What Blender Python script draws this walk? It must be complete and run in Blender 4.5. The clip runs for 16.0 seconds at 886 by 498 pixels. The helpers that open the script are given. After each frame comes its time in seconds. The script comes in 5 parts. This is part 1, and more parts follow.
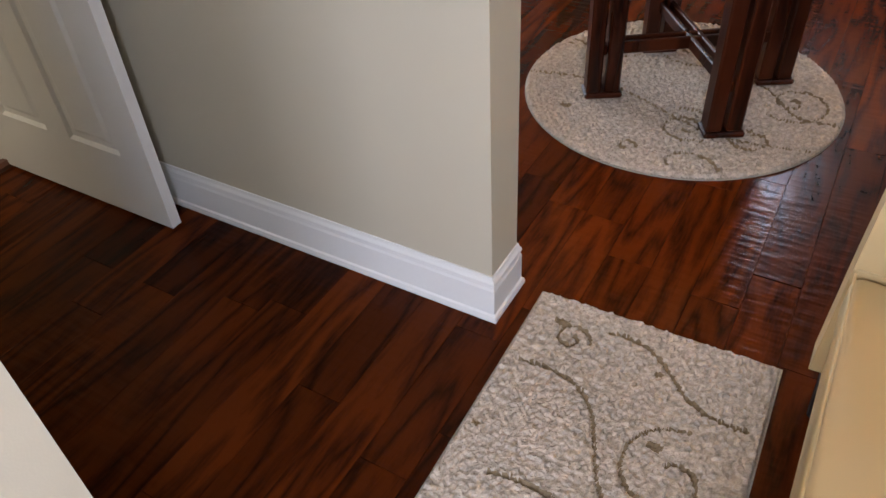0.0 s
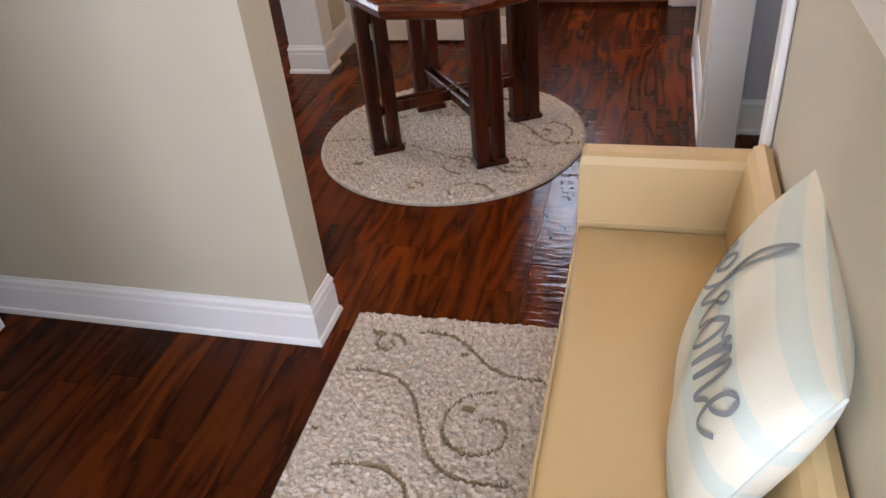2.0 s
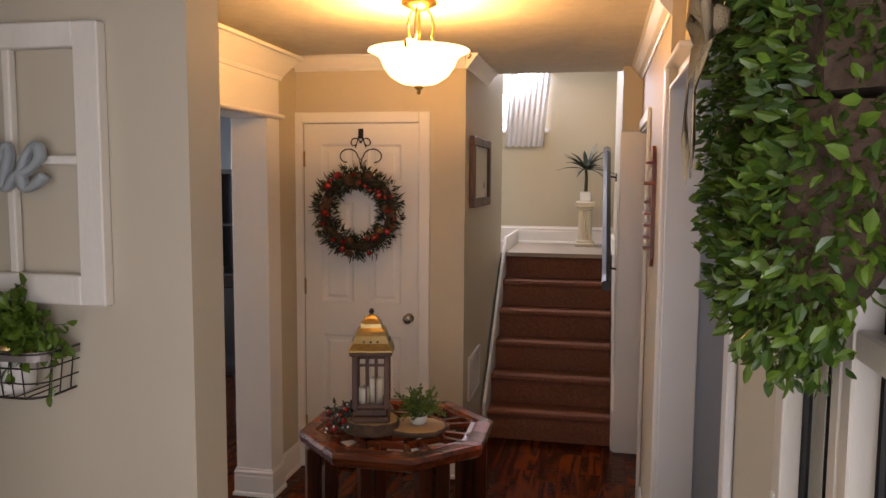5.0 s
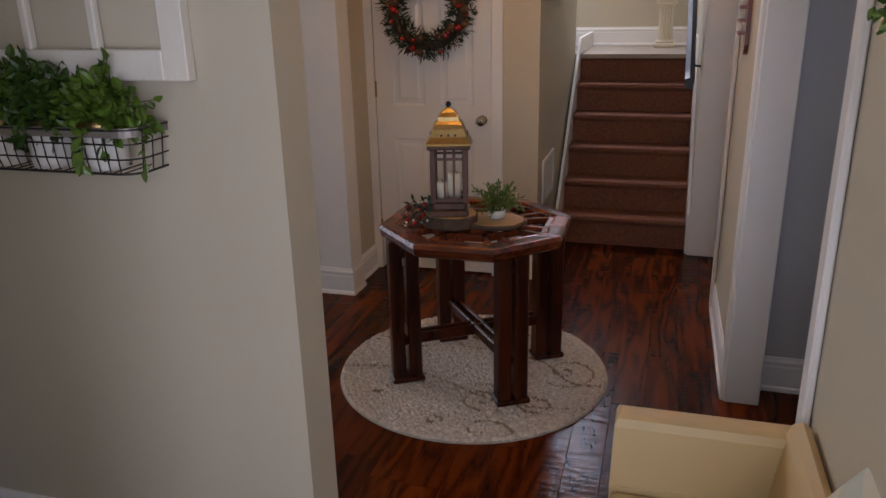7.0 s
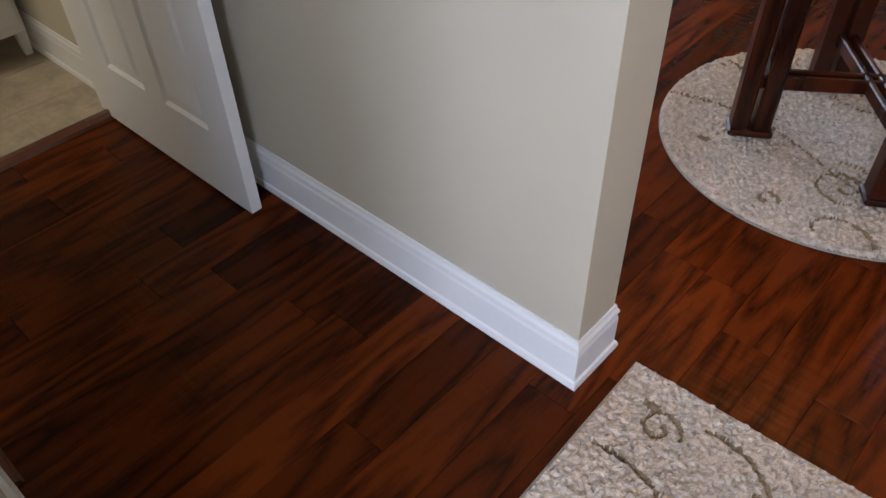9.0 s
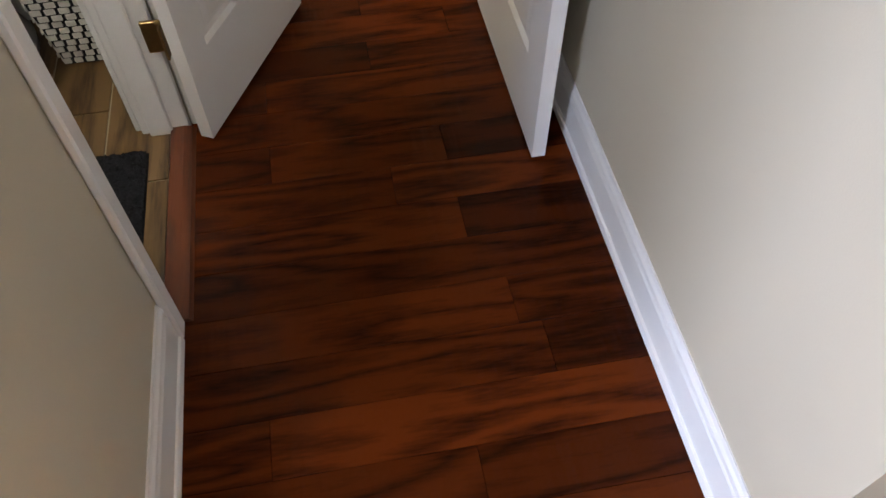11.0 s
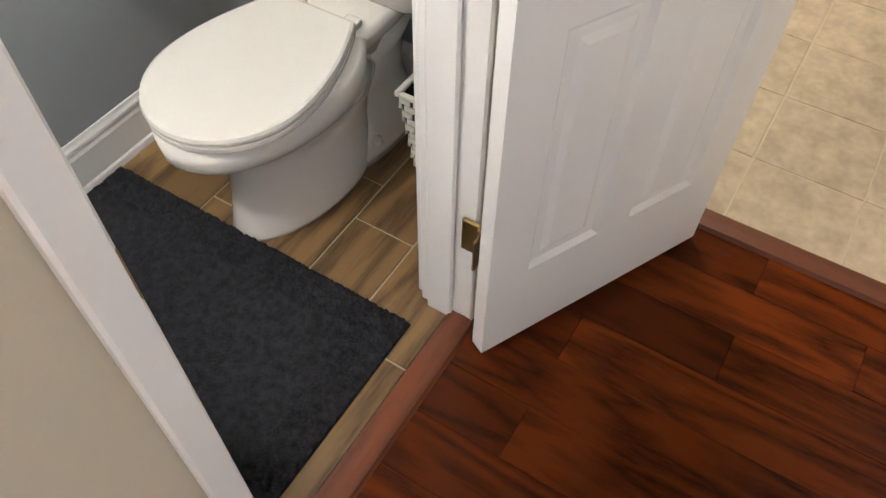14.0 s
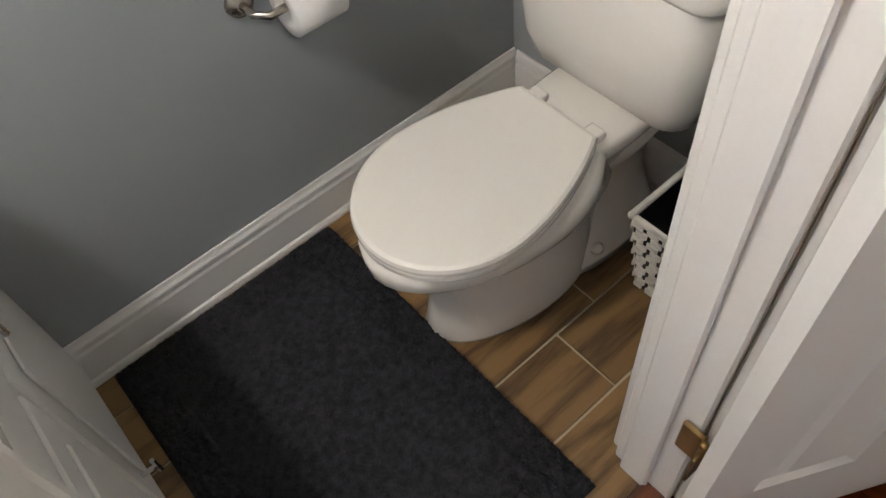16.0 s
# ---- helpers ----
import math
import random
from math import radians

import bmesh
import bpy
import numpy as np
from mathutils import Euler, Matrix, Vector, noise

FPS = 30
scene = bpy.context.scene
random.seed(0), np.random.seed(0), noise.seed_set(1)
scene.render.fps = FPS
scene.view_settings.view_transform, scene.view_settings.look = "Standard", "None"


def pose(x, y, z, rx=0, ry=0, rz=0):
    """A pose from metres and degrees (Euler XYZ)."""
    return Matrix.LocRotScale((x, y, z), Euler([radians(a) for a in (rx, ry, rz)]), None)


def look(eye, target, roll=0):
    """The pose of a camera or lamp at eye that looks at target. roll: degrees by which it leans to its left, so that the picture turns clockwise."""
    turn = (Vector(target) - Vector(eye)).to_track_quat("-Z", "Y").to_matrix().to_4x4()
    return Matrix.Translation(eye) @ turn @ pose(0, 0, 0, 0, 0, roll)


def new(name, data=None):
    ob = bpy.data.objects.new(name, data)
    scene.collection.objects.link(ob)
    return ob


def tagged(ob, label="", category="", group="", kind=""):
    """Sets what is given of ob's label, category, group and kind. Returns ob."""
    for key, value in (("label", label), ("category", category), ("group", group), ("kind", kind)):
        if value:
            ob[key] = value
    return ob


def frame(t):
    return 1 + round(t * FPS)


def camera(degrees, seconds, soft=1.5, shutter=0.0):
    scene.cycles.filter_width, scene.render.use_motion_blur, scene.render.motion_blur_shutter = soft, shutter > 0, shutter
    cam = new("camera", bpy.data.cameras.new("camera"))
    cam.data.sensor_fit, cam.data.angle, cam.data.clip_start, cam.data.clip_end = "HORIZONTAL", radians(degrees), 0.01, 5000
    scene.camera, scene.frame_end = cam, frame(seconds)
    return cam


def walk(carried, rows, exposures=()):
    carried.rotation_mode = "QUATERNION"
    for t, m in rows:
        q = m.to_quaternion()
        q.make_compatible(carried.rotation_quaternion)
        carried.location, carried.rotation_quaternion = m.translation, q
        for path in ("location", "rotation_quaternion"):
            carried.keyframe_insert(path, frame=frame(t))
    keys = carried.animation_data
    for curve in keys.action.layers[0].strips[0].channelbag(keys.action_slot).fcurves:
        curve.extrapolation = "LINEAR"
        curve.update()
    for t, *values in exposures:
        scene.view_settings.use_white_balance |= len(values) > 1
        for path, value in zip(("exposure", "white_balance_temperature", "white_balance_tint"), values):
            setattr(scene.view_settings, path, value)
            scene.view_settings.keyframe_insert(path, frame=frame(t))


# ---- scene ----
cam = camera(61.0, 16.0)
PATH = [
    (0, (0.636, -1.224, 1.465), (-0.168, 0.042, 0.142), -3.9),
    (0.5, (0.792, -1.29, 1.391), (-0.066, -0.082, 0.047), -7.8),
    (1, (0.822, -1.375, 1.425), (0.041, -0.111, 0.087), -7.6),
    (1.5, (0.886, -1.45, 1.417), (0.202, -0.092, 0.117), -9.6),
    (2, (0.883, -1.507, 1.466), (0.395, 0.064, 0.329), -5.9),
    (2.5, (0.869, -1.506, 1.509), (0.462, 0.242, 0.626), -3.1),
    (3, (0.867, -1.508, 1.552), (0.453, 0.331, 0.882), -2.9),
    (3.5, (0.857, -1.504, 1.592), (0.465, 0.401, 1.125), -1.3),
    (4, (0.859, -1.514, 1.634), (0.475, 0.43, 1.366), -0.3),
    (4.2, (0.861, -1.521, 1.644), (0.477, 0.434, 1.466), 0.3),
    (6.3, (0.891, -1.471, 1.682), (0.433, 0.454, 1.388), -1.1),
    (6.5, (0.874, -1.491, 1.623), (0.375, 0.399, 1.198), -1.0),
    (7, (0.811, -1.489, 1.55), (0.271, 0.327, 0.909), -1.3),
    (7.5, (0.801, -1.461, 1.579), (0.128, 0.236, 0.764), -3.5),
    (8, (0.788, -1.228, 1.551), (-0.141, 0.301, 0.656), -4.6),
    (8.5, (0.692, -1.088, 1.479), (-0.328, 0.149, 0.284), -2.7),
    (9, (0.522, -0.961, 1.424), (-0.489, 0.093, 0.057), -2.0),
    (9.5, (0.374, -0.843, 1.481), (-0.553, 0.042, -0.055), 0.9),
    (10, (0.302, -0.722, 1.426), (-0.785, -0.141, -0.149), 1.5),
    (12.3, (0.02, -0.446, 1.423), (-1.131, -0.474, -0.212), -1.0),
    (12.5, (-0.032, -0.421, 1.429), (-1.186, -0.526, -0.201), -0.2),
    (13, (-0.175, -0.422, 1.418), (-1.329, -0.725, -0.188), -1.8),
    (13.5, (-0.388, -0.48, 1.426), (-1.584, -0.792, -0.146), 1.3),
    (14, (-0.546, -0.594, 1.397), (-1.587, -1.218, -0.193), 1.0),
    (14.5, (-0.76, -0.623, 1.389), (-1.508, -1.594, -0.191), -6.3),
    (15, (-0.8, -0.746, 1.441), (-1.449, -1.756, -0.158), -12.0),
    (15.5, (-0.796, -0.824, 1.422), (-1.455, -1.735, -0.233), -8.6),
    (16, (-0.814, -0.852, 1.441), (-1.476, -1.822, -0.178), -8.3),
]
EXPOSURES = [(0.0, -0.8, 7000, 11), (0.5, -0.6, 6500, 9), (1.0, -0.72, 6150, 8), (1.5, -0.68, 6400, 9), (2.5, -0.62, 7700, 14), (4.2, -0.78, 8200, 16), (6.3, -3.3, 8200, 18), (6.5, -3.15, 8000, 18), (7.0, -1.8, 7100, 15), (7.5, -0.95, 6500, 11), (8.0, -0.72, 6200, 8), (9.0, -0.75, 6350, 10), (9.5, -0.92, 6400, 10), (10.0, -0.72, 6300, 10), (10.2, -0.65, 6300, 10), (12.3, 1.05, 6700, 14), (13.0, 1.3, 6500, 14), (13.5, 1.2, 6200, 12), (14.0, 0.8, 6200, 13), (14.5, 0.7, 6200, 13), (15.5, 0.15, 6300, 14), (16.0, 0.22, 6300, 14)]
walk(cam, [(t, look(eye, target, roll)) for t, eye, target, roll in PATH], EXPOSURES)

# ---- light and exposure ----
world = bpy.data.worlds.new("sky")
scene.world = world
world.use_nodes = True
wn = world.node_tree.nodes
sky = wn.new("ShaderNodeTexSky")
sky.sky_type, sky.sun_disc, sky.sun_elevation, sky.sun_rotation = "NISHITA", False, radians(50), radians(200)
world.node_tree.links.new(sky.outputs[0], wn["Background"].inputs[0])
wn["Background"].inputs[1].default_value = 0.12


def lamp(name, kind, power, colour, m, size=0.1, size_y=None):
    data = bpy.data.lights.new(name, kind)
    data.energy, data.color = power, colour
    if kind == "AREA":
        data.shape, data.size, data.size_y = "RECTANGLE", size, size_y or size
    elif kind == "SUN":
        data.angle = size
    else:
        data.shadow_soft_size = size
    ob = new(name, data)
    ob.matrix_world = m
    return ob


lamp("sun", "SUN", 0.8, (1, 0.95, 0.88), look((0, -4, 8), (0, 0, 0)), radians(15))
DAY = (0.66, 0.745, 1.0)
lamp("entry_window_light", "AREA", 96, DAY, look((0.72, -2.93, 1.25), (0.7, 0, 1.0)), 0.8, 1.9)
lamp("dining_window_light", "AREA", 190, (0.66, 0.77, 1.0), look((-3.9, 2.4, 1.5), (-1.0, 1.4, 0.4)), 1.8, 1.5)
lamp("landing_window_light", "AREA", 230, DAY, look((0.11, 5.0, 2.5), (0.55, 3.0, 0.8)), 0.55, 0.7)
lamp("side_room_light", "AREA", 8, DAY, look((2.4, 0.6, 1.8), (1.2, 0.9, 0.8)), 0.8, 1.0)
lamp("foyer_bulb", "POINT", 195, (1.0, 0.55, 0.2), pose(0.19, 1.35, 2.2), 0.05)
# unseen lamp, added to brighten the hall wall from the side
lamp("entry_side_added_light", "AREA", 52, DAY, look((1.15, -2.05, 1.35), (-0.7, 0.0, 0.9)), 0.25, 1.5)
lamp("bath_bulb", "POINT", 42, (1.0, 0.93, 0.84), pose(-0.345, -1.55, 1.92), 0.03)
lamp("kitchen_ceiling_light", "AREA", 33, (1.0, 0.93, 0.82), look((-2.9, -1.7, 2.3), (-2.9, -1.7, 0)), 0.6, 0.6)

# ---- materials ----


def nodes_of(name):
    m = bpy.data.materials.new(name)
    m.use_nodes = True
    nt = m.node_tree
    return m, nt, nt.nodes["Principled BSDF"]


def surf(name, colour, rough=0.5, metal=0.0, var=0.12, scale=5.0, fine=90.0, bump=0.08, stretch=(1, 1, 1), coat=0.0, random=0.0, spec=0.5, dark=None):
    """A material with two scales of variation in colour, roughness and relief."""
    m, nt, p = nodes_of(name)
    N, L = nt.nodes, nt.links
    tc, mp = N.new("ShaderNodeTexCoord"), N.new("ShaderNodeMapping")
    mp.inputs["Scale"].default_value = stretch
    L.new(tc.outputs["Object"], mp.inputs["Vector"])
    big, small = N.new("ShaderNodeTexNoise"), N.new("ShaderNodeTexNoise")
    big.inputs["Scale"].default_value, small.inputs["Scale"].default_value = scale, fine
    big.inputs["Detail"].default_value, small.inputs["Detail"].default_value = 3, 4
    if random:
        info, vec = N.new("ShaderNodeObjectInfo"), N.new("ShaderNodeVectorMath")
        mul = N.new("ShaderNodeMath")
        mul.operation, mul.inputs[1].default_value = "MULTIPLY", 37.0
        L.new(info.outputs["Random"], mul.inputs[0])
        L.new(mp.outputs[0], vec.inputs[0])
        L.new(mul.outputs[0], vec.inputs[1])
        L.new(vec.outputs[0], big.inputs["Vector"])
        L.new(vec.outputs[0], small.inputs["Vector"])
    else:
        L.new(mp.outputs[0], big.inputs["Vector"])
        L.new(mp.outputs[0], small.inputs["Vector"])
    ramp = N.new("ShaderNodeValToRGB")
    lo = dark or tuple(c * (1 - var) for c in colour)
    ramp.color_ramp.elements[0].position, ramp.color_ramp.elements[1].position = 0.3, 0.7
    ramp.color_ramp.elements[0].color, ramp.color_ramp.elements[1].color = (*lo, 1), (*colour, 1)
    add = N.new("ShaderNodeMath")
    add.operation, add.inputs[1].default_value = "MULTIPLY_ADD", 0.65
    half = N.new("ShaderNodeMath")
    half.operation, half.inputs[1].default_value = "MULTIPLY", 0.35
    L.new(small.outputs["Fac"], half.inputs[0])
    L.new(big.outputs["Fac"], add.inputs[0])
    L.new(half.outputs[0], add.inputs[2])
    L.new(add.outputs[0], ramp.inputs[0])
    out = ramp.outputs[0]
    if random:
        hsv = N.new("ShaderNodeHueSaturation")
        mr = N.new("ShaderNodeMapRange")
        mr.inputs["To Min"].default_value, mr.inputs["To Max"].default_value = 1 - random, 1 + random
        L.new(info.outputs["Random"], mr.inputs[0])
        L.new(mr.outputs[0], hsv.inputs["Value"])
        L.new(out, hsv.inputs["Color"])
        out = hsv.outputs[0]
    L.new(out, p.inputs["Base Color"])
    rr = N.new("ShaderNodeMapRange")
    rr.inputs["To Min"].default_value, rr.inputs["To Max"].default_value = max(0.02, rough - 0.08), min(1, rough + 0.08)
    L.new(big.outputs["Fac"], rr.inputs[0])
    L.new(rr.outputs[0], p.inputs["Roughness"])
    p.inputs["Metallic"].default_value = metal
    p.inputs["Coat Weight"].default_value = coat
    p.inputs["Specular IOR Level"].default_value = spec
    if bump:
        b = N.new("ShaderNodeBump")
        b.inputs["Strength"].default_value, b.inputs["Distance"].default_value = bump, 0.004
        L.new(small.outputs["Fac"], b.inputs["Height"])
        L.new(b.outputs[0], p.inputs["Normal"])
    return m


def wood(name, light, dark, rough, along, rings=9.0, fine=140.0, random=0.25, coat=0.0, bump=0.15, scrape=0.0, spec=0.5, span=(0.16, 0.62)):
    """Grain that runs along one axis: warped bands for the figure, streaks for the pores."""
    m, nt, p = nodes_of(name)
    N, L = nt.nodes, nt.links
    tc, mp, info = N.new("ShaderNodeTexCoord"), N.new("ShaderNodeMapping"), N.new("ShaderNodeObjectInfo")
    sc = [1.0, 1.0, 1.0]
    sc["xyz".index(along)] = 0.13
    mp.inputs["Scale"].default_value = sc
    L.new(tc.outputs["Object"], mp.inputs["Vector"])
    mul, off = N.new("ShaderNodeMath"), N.new("ShaderNodeVectorMath")
    mul.operation, mul.inputs[1].default_value = "MULTIPLY", 53.0
    L.new(info.outputs["Random"], mul.inputs[0])
    L.new(mp.outputs[0], off.inputs[0])
    L.new(mul.outputs[0], off.inputs[1])
    warp = N.new("ShaderNodeTexNoise")
    warp.inputs["Scale"].default_value, warp.inputs["Detail"].default_value = 7.0, 2.0
    L.new(off.outputs[0], warp.inputs["Vector"])
    band = N.new("ShaderNodeMath")
    band.operation, band.inputs[1].default_value = "MULTIPLY", rings
    L.new(warp.outputs["Fac"], band.inputs[0])
    fr = N.new("ShaderNodeMath")
    fr.operation = "PINGPONG"
    fr.inputs[1].default_value = 1.0
    L.new(band.outputs[0], fr.inputs[0])
    pore = N.new("ShaderNodeTexNoise")
    pore.inputs["Scale"].default_value, pore.inputs["Detail"].default_value = fine, 3.0
    L.new(off.outputs[0], pore.inputs["Vector"])
    mix = N.new("ShaderNodeMath")
    mix.operation, mix.inputs[1].default_value = "MULTIPLY_ADD", 0.55
    ph = N.new("ShaderNodeMath")
    ph.operation, ph.inputs[1].default_value = "MULTIPLY", 0.55
    L.new(pore.outputs["Fac"], ph.inputs[0])
    L.new(fr.outputs[0], mix.inputs[0])
    L.new(ph.outputs[0], mix.inputs[2])
    ramp = N.new("ShaderNodeValToRGB")
    e = ramp.color_ramp.elements
    e[0].position, e[0].color = span[0], (*dark, 1)
    e[1].position, e[1].color = span[1], (*light, 1)
    L.new(mix.outputs[0], ramp.inputs[0])
    hsv, mr = N.new("ShaderNodeHueSaturation"), N.new("ShaderNodeMapRange")
    mr.inputs["To Min"].default_value, mr.inputs["To Max"].default_value = 1 - random, 1 + random
    L.new(info.outputs["Random"], mr.inputs[0])
    L.new(mr.outputs[0], hsv.inputs["Value"])
    L.new(ramp.outputs[0], hsv.inputs["Color"])
    L.new(hsv.outputs[0], p.inputs["Base Color"])
    rr = N.new("ShaderNodeMapRange")
    rr.inputs["To Min"].default_value, rr.inputs["To Max"].default_value = rough - 0.07, rough + 0.1
    L.new(warp.outputs["Fac"], rr.inputs[0])
    L.new(rr.outputs[0], p.inputs["Roughness"])
    p.inputs["Specular IOR Level"].default_value = spec
    p.inputs["Coat Weight"].default_value, p.inputs["Coat Roughness"].default_value = coat, 0.15
    b = N.new("ShaderNodeBump")
    b.inputs["Strength"].default_value, b.inputs["Distance"].default_value = bump, 0.002
    L.new(mix.outputs[0], b.inputs["Height"])
    last = b
    if scrape:
        s = N.new("ShaderNodeTexNoise")
        mp2 = N.new("ShaderNodeMapping")
        mp2.inputs["Scale"].default_value = (9, 40, 1) if along == "y" else (40, 9, 1)
        L.new(tc.outputs["Object"], mp2.inputs["Vector"])
        add2 = N.new("ShaderNodeVectorMath")
        L.new(mp2.outputs[0], add2.inputs[0])
        L.new(mul.outputs[0], add2.inputs[1])
        L.new(add2.outputs[0], s.inputs["Vector"])
        s.inputs["Scale"].default_value, s.inputs["Detail"].default_value = 1.0, 1.0
        b2 = N.new("ShaderNodeBump")
        b2.inputs["Strength"].default_value, b2.inputs["Distance"].default_value = scrape, 0.004
        L.new(s.outputs["Fac"], b2.inputs["Height"])
        L.new(b.outputs[0], b2.inputs["Normal"])
        last = b2
    L.new(last.outputs[0], p.inputs["Normal"])
    return m


def glow(name, colour, strength):
    m, nt, p = nodes_of(name)
    p.inputs["Base Color"].default_value = (*colour, 1)
    p.inputs["Emission Color"].default_value = (*colour, 1)
    p.inputs["Emission Strength"].default_value = strength
    return m


PAINT = surf("greige_paint", (0.53, 0.475, 0.36), 0.6, var=0.05, scale=1.6, fine=260, bump=0.06)
BATHPAINT = surf("blue_grey_paint", (0.33, 0.355, 0.36), 0.55, var=0.06, scale=2, fine=260, bump=0.06)
GREYPAINT = surf("cool_grey_paint", (0.47, 0.47, 0.48), 0.6, var=0.05, scale=2, fine=260, bump=0.06)
BLUEPAINT = surf("pale_blue_paint", (0.52, 0.6, 0.66), 0.6, var=0.05, scale=2, fine=260, bump=0.06)
TRIM = surf("white_trim", (0.8, 0.79, 0.76), 0.35, var=0.05, scale=3, fine=120, bump=0.03)
CEIL = surf("ceiling_texture", (0.74, 0.7, 0.62), 0.9, var=0.16, scale=14, fine=60, bump=0.5)
FLOORWOOD = wood("cherry_floor_wood", (0.082, 0.016, 0.0027), (0.0145, 0.003, 0.001), 0.2, "y", 15, 150, 0.42, 0.0, 0.14, 0.6, 0.09, (0.14, 0.72))
SUBFLOOR = surf("dark_gap", (0.02, 0.009, 0.006), 0.9, bump=0)
STRIP = wood("threshold_wood", (0.15, 0.04, 0.011), (0.045, 0.011, 0.004), 0.4, "x", 10, 150, 0.1, 0.0)
STRIPY = wood("threshold_wood_cross", (0.1, 0.026, 0.01), (0.045, 0.012, 0.005), 0.35, "y", 8, 150, 0.1, 0.2)
TABLEWOOD = wood("table_wood", (0.05, 0.01, 0.003), (0.006, 0.0018, 0.001), 0.28, "z", 5, 90, 0.2, 0.0, spec=0.25)
TABLETOP = wood("table_top_wood", (0.15, 0.032, 0.009), (0.03, 0.007, 0.003), 0.25, "x", 5, 90, 0.1, 0.1)
BATHTILE = wood("wood_look_tile", (0.21, 0.125, 0.05), (0.055, 0.03, 0.012), 0.35, "x", 9, 120, 0.2, 0.0, 0.05)
GROUT = surf("beige_grout", (0.5, 0.43, 0.31), 0.9, bump=0.1)
TILE = surf("beige_stone_tile", (0.5, 0.41, 0.29), 0.35, var=0.42, scale=14, fine=50, bump=0.04, random=0.07)
CARPET = surf("brown_carpet", (0.25, 0.11, 0.07), 1.0, var=0.5, scale=60, fine=330, bump=0.9, spec=0.1)
PILE = surf("cream_pile", (0.74, 0.645, 0.54), 1.0, var=0.55, scale=55, fine=280, bump=0.9, spec=0.1)
PILEBROWN = surf("brown_pile", (0.3, 0.225, 0.14), 1.0, var=0.3, scale=20, fine=200, bump=0.8, spec=0.1)
PILEGREY = surf("grey_pile", (0.43, 0.4, 0.34), 1.0, var=0.25, scale=12, fine=180, bump=0.9, spec=0.1)
MATGREY = surf("charcoal_mat", (0.042, 0.043, 0.048), 1.0, var=0.75, scale=60, fine=200, bump=1.0, spec=0.1)
BENCHCLOTH = surf("tan_upholstery", (0.55, 0.4, 0.2), 0.55, var=0.07, scale=3, fine=500, bump=0.12)
PORCELAIN = surf("white_porcelain", (0.78, 0.75, 0.69), 0.12, var=0.02, scale=2, fine=20, bump=0, coat=0.5)
BRASS = surf("antique_brass", (0.42, 0.29, 0.12), 0.35, 1.0, var=0.35, scale=12, fine=80, bump=0.1)
NICKEL = surf("brushed_nickel", (0.5, 0.46, 0.4), 0.28, 1.0, var=0.1, bump=0.02)
CHROME = surf("chrome", (0.75, 0.75, 0.76), 0.1, 1.0, var=0.04, bump=0)
IRON = surf("dark_iron_wire", (0.05, 0.045, 0.042), 0.5, 0.7, var=0.3, bump=0.1)
BLACK = surf("black_metal", (0.012, 0.012, 0.014), 0.4, 0.3, var=0.2, bump=0.05)
WHITEWASH = surf("chippy_white_wood", (0.76, 0.72, 0.63), 0.6, var=0.12, scale=7, fine=90, bump=0.25, stretch=(1, 1, 0.3))
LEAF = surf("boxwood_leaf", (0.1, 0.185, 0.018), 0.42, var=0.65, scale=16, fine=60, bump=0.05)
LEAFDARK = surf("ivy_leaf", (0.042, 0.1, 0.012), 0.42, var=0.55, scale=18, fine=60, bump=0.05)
PALM = surf("palm_leaf", (0.025, 0.04, 0.02), 0.5, var=0.5, scale=20, fine=60, bump=0.05)
FIR = surf("fir_sprig", (0.02, 0.036, 0.014), 0.7, var=0.6, scale=25, fine=80, bump=0.05)
BERRY = surf("red_berry", (0.33, 0.018, 0.014), 0.25, var=0.4, scale=30, fine=60, bump=0, coat=0.4)
CONE = surf("pine_cone", (0.11, 0.05, 0.026), 0.7, var=0.5, scale=40, fine=90, bump=0.3)
BARK = surf("bark", (0.1, 0.06, 0.035), 0.9, var=0.6, scale=30, fine=120, bump=0.8)
SLICE = surf("cut_wood", (0.45, 0.29, 0.14), 0.6, var=0.3, scale=12, fine=120, bump=0.1)
LANTERNWOOD = wood("lantern_wood", (0.09, 0.04, 0.022), (0.03, 0.013, 0.008), 0.5, "z", 6, 120, 0.1)
CANDLE = surf("ivory_wax", (0.75, 0.68, 0.52), 0.4, var=0.05, bump=0)
BURLAP = surf("burlap", (0.47, 0.35, 0.2), 0.9, var=0.25, scale=30, fine=400, bump=0.6)
TIN = surf("whitewashed_tin", (0.74, 0.72, 0.66), 0.5, var=0.12, scale=10, fine=80, bump=0.1)
PILLOWCLOTH = surf("cream_linen", (0.68, 0.66, 0.54), 0.85, var=0.06, scale=5, fine=420, bump=0.2)
PALEBLUE = surf("pale_green_stripe", (0.56, 0.62, 0.55), 0.85, var=0.06, scale=5, fine=420, bump=0.2)
INK = surf("grey_ink", (0.22, 0.24, 0.25), 0.85, var=0.1, bump=0.1)
SIGNGREY = surf("grey_blue_sign_paint", (0.32, 0.36, 0.36), 0.6, var=0.12, scale=20, bump=0.1)
REDWOOD = wood("cherry_rack_wood", (0.22, 0.05, 0.02), (0.1, 0.022, 0.01), 0.3, "z", 5, 90, 0.1, 0.3)
CURTAIN = surf("sheer_curtain", (0.85, 0.86, 0.9), 0.9, var=0.05, fine=300, bump=0.1)
DARKWOOD = surf("black_cabinet", (0.022, 0.018, 0.018), 0.4, var=0.3, bump=0.05)
CREAM = surf("cream_plaster", (0.66, 0.6, 0.46), 0.5, var=0.08, bump=0.05)
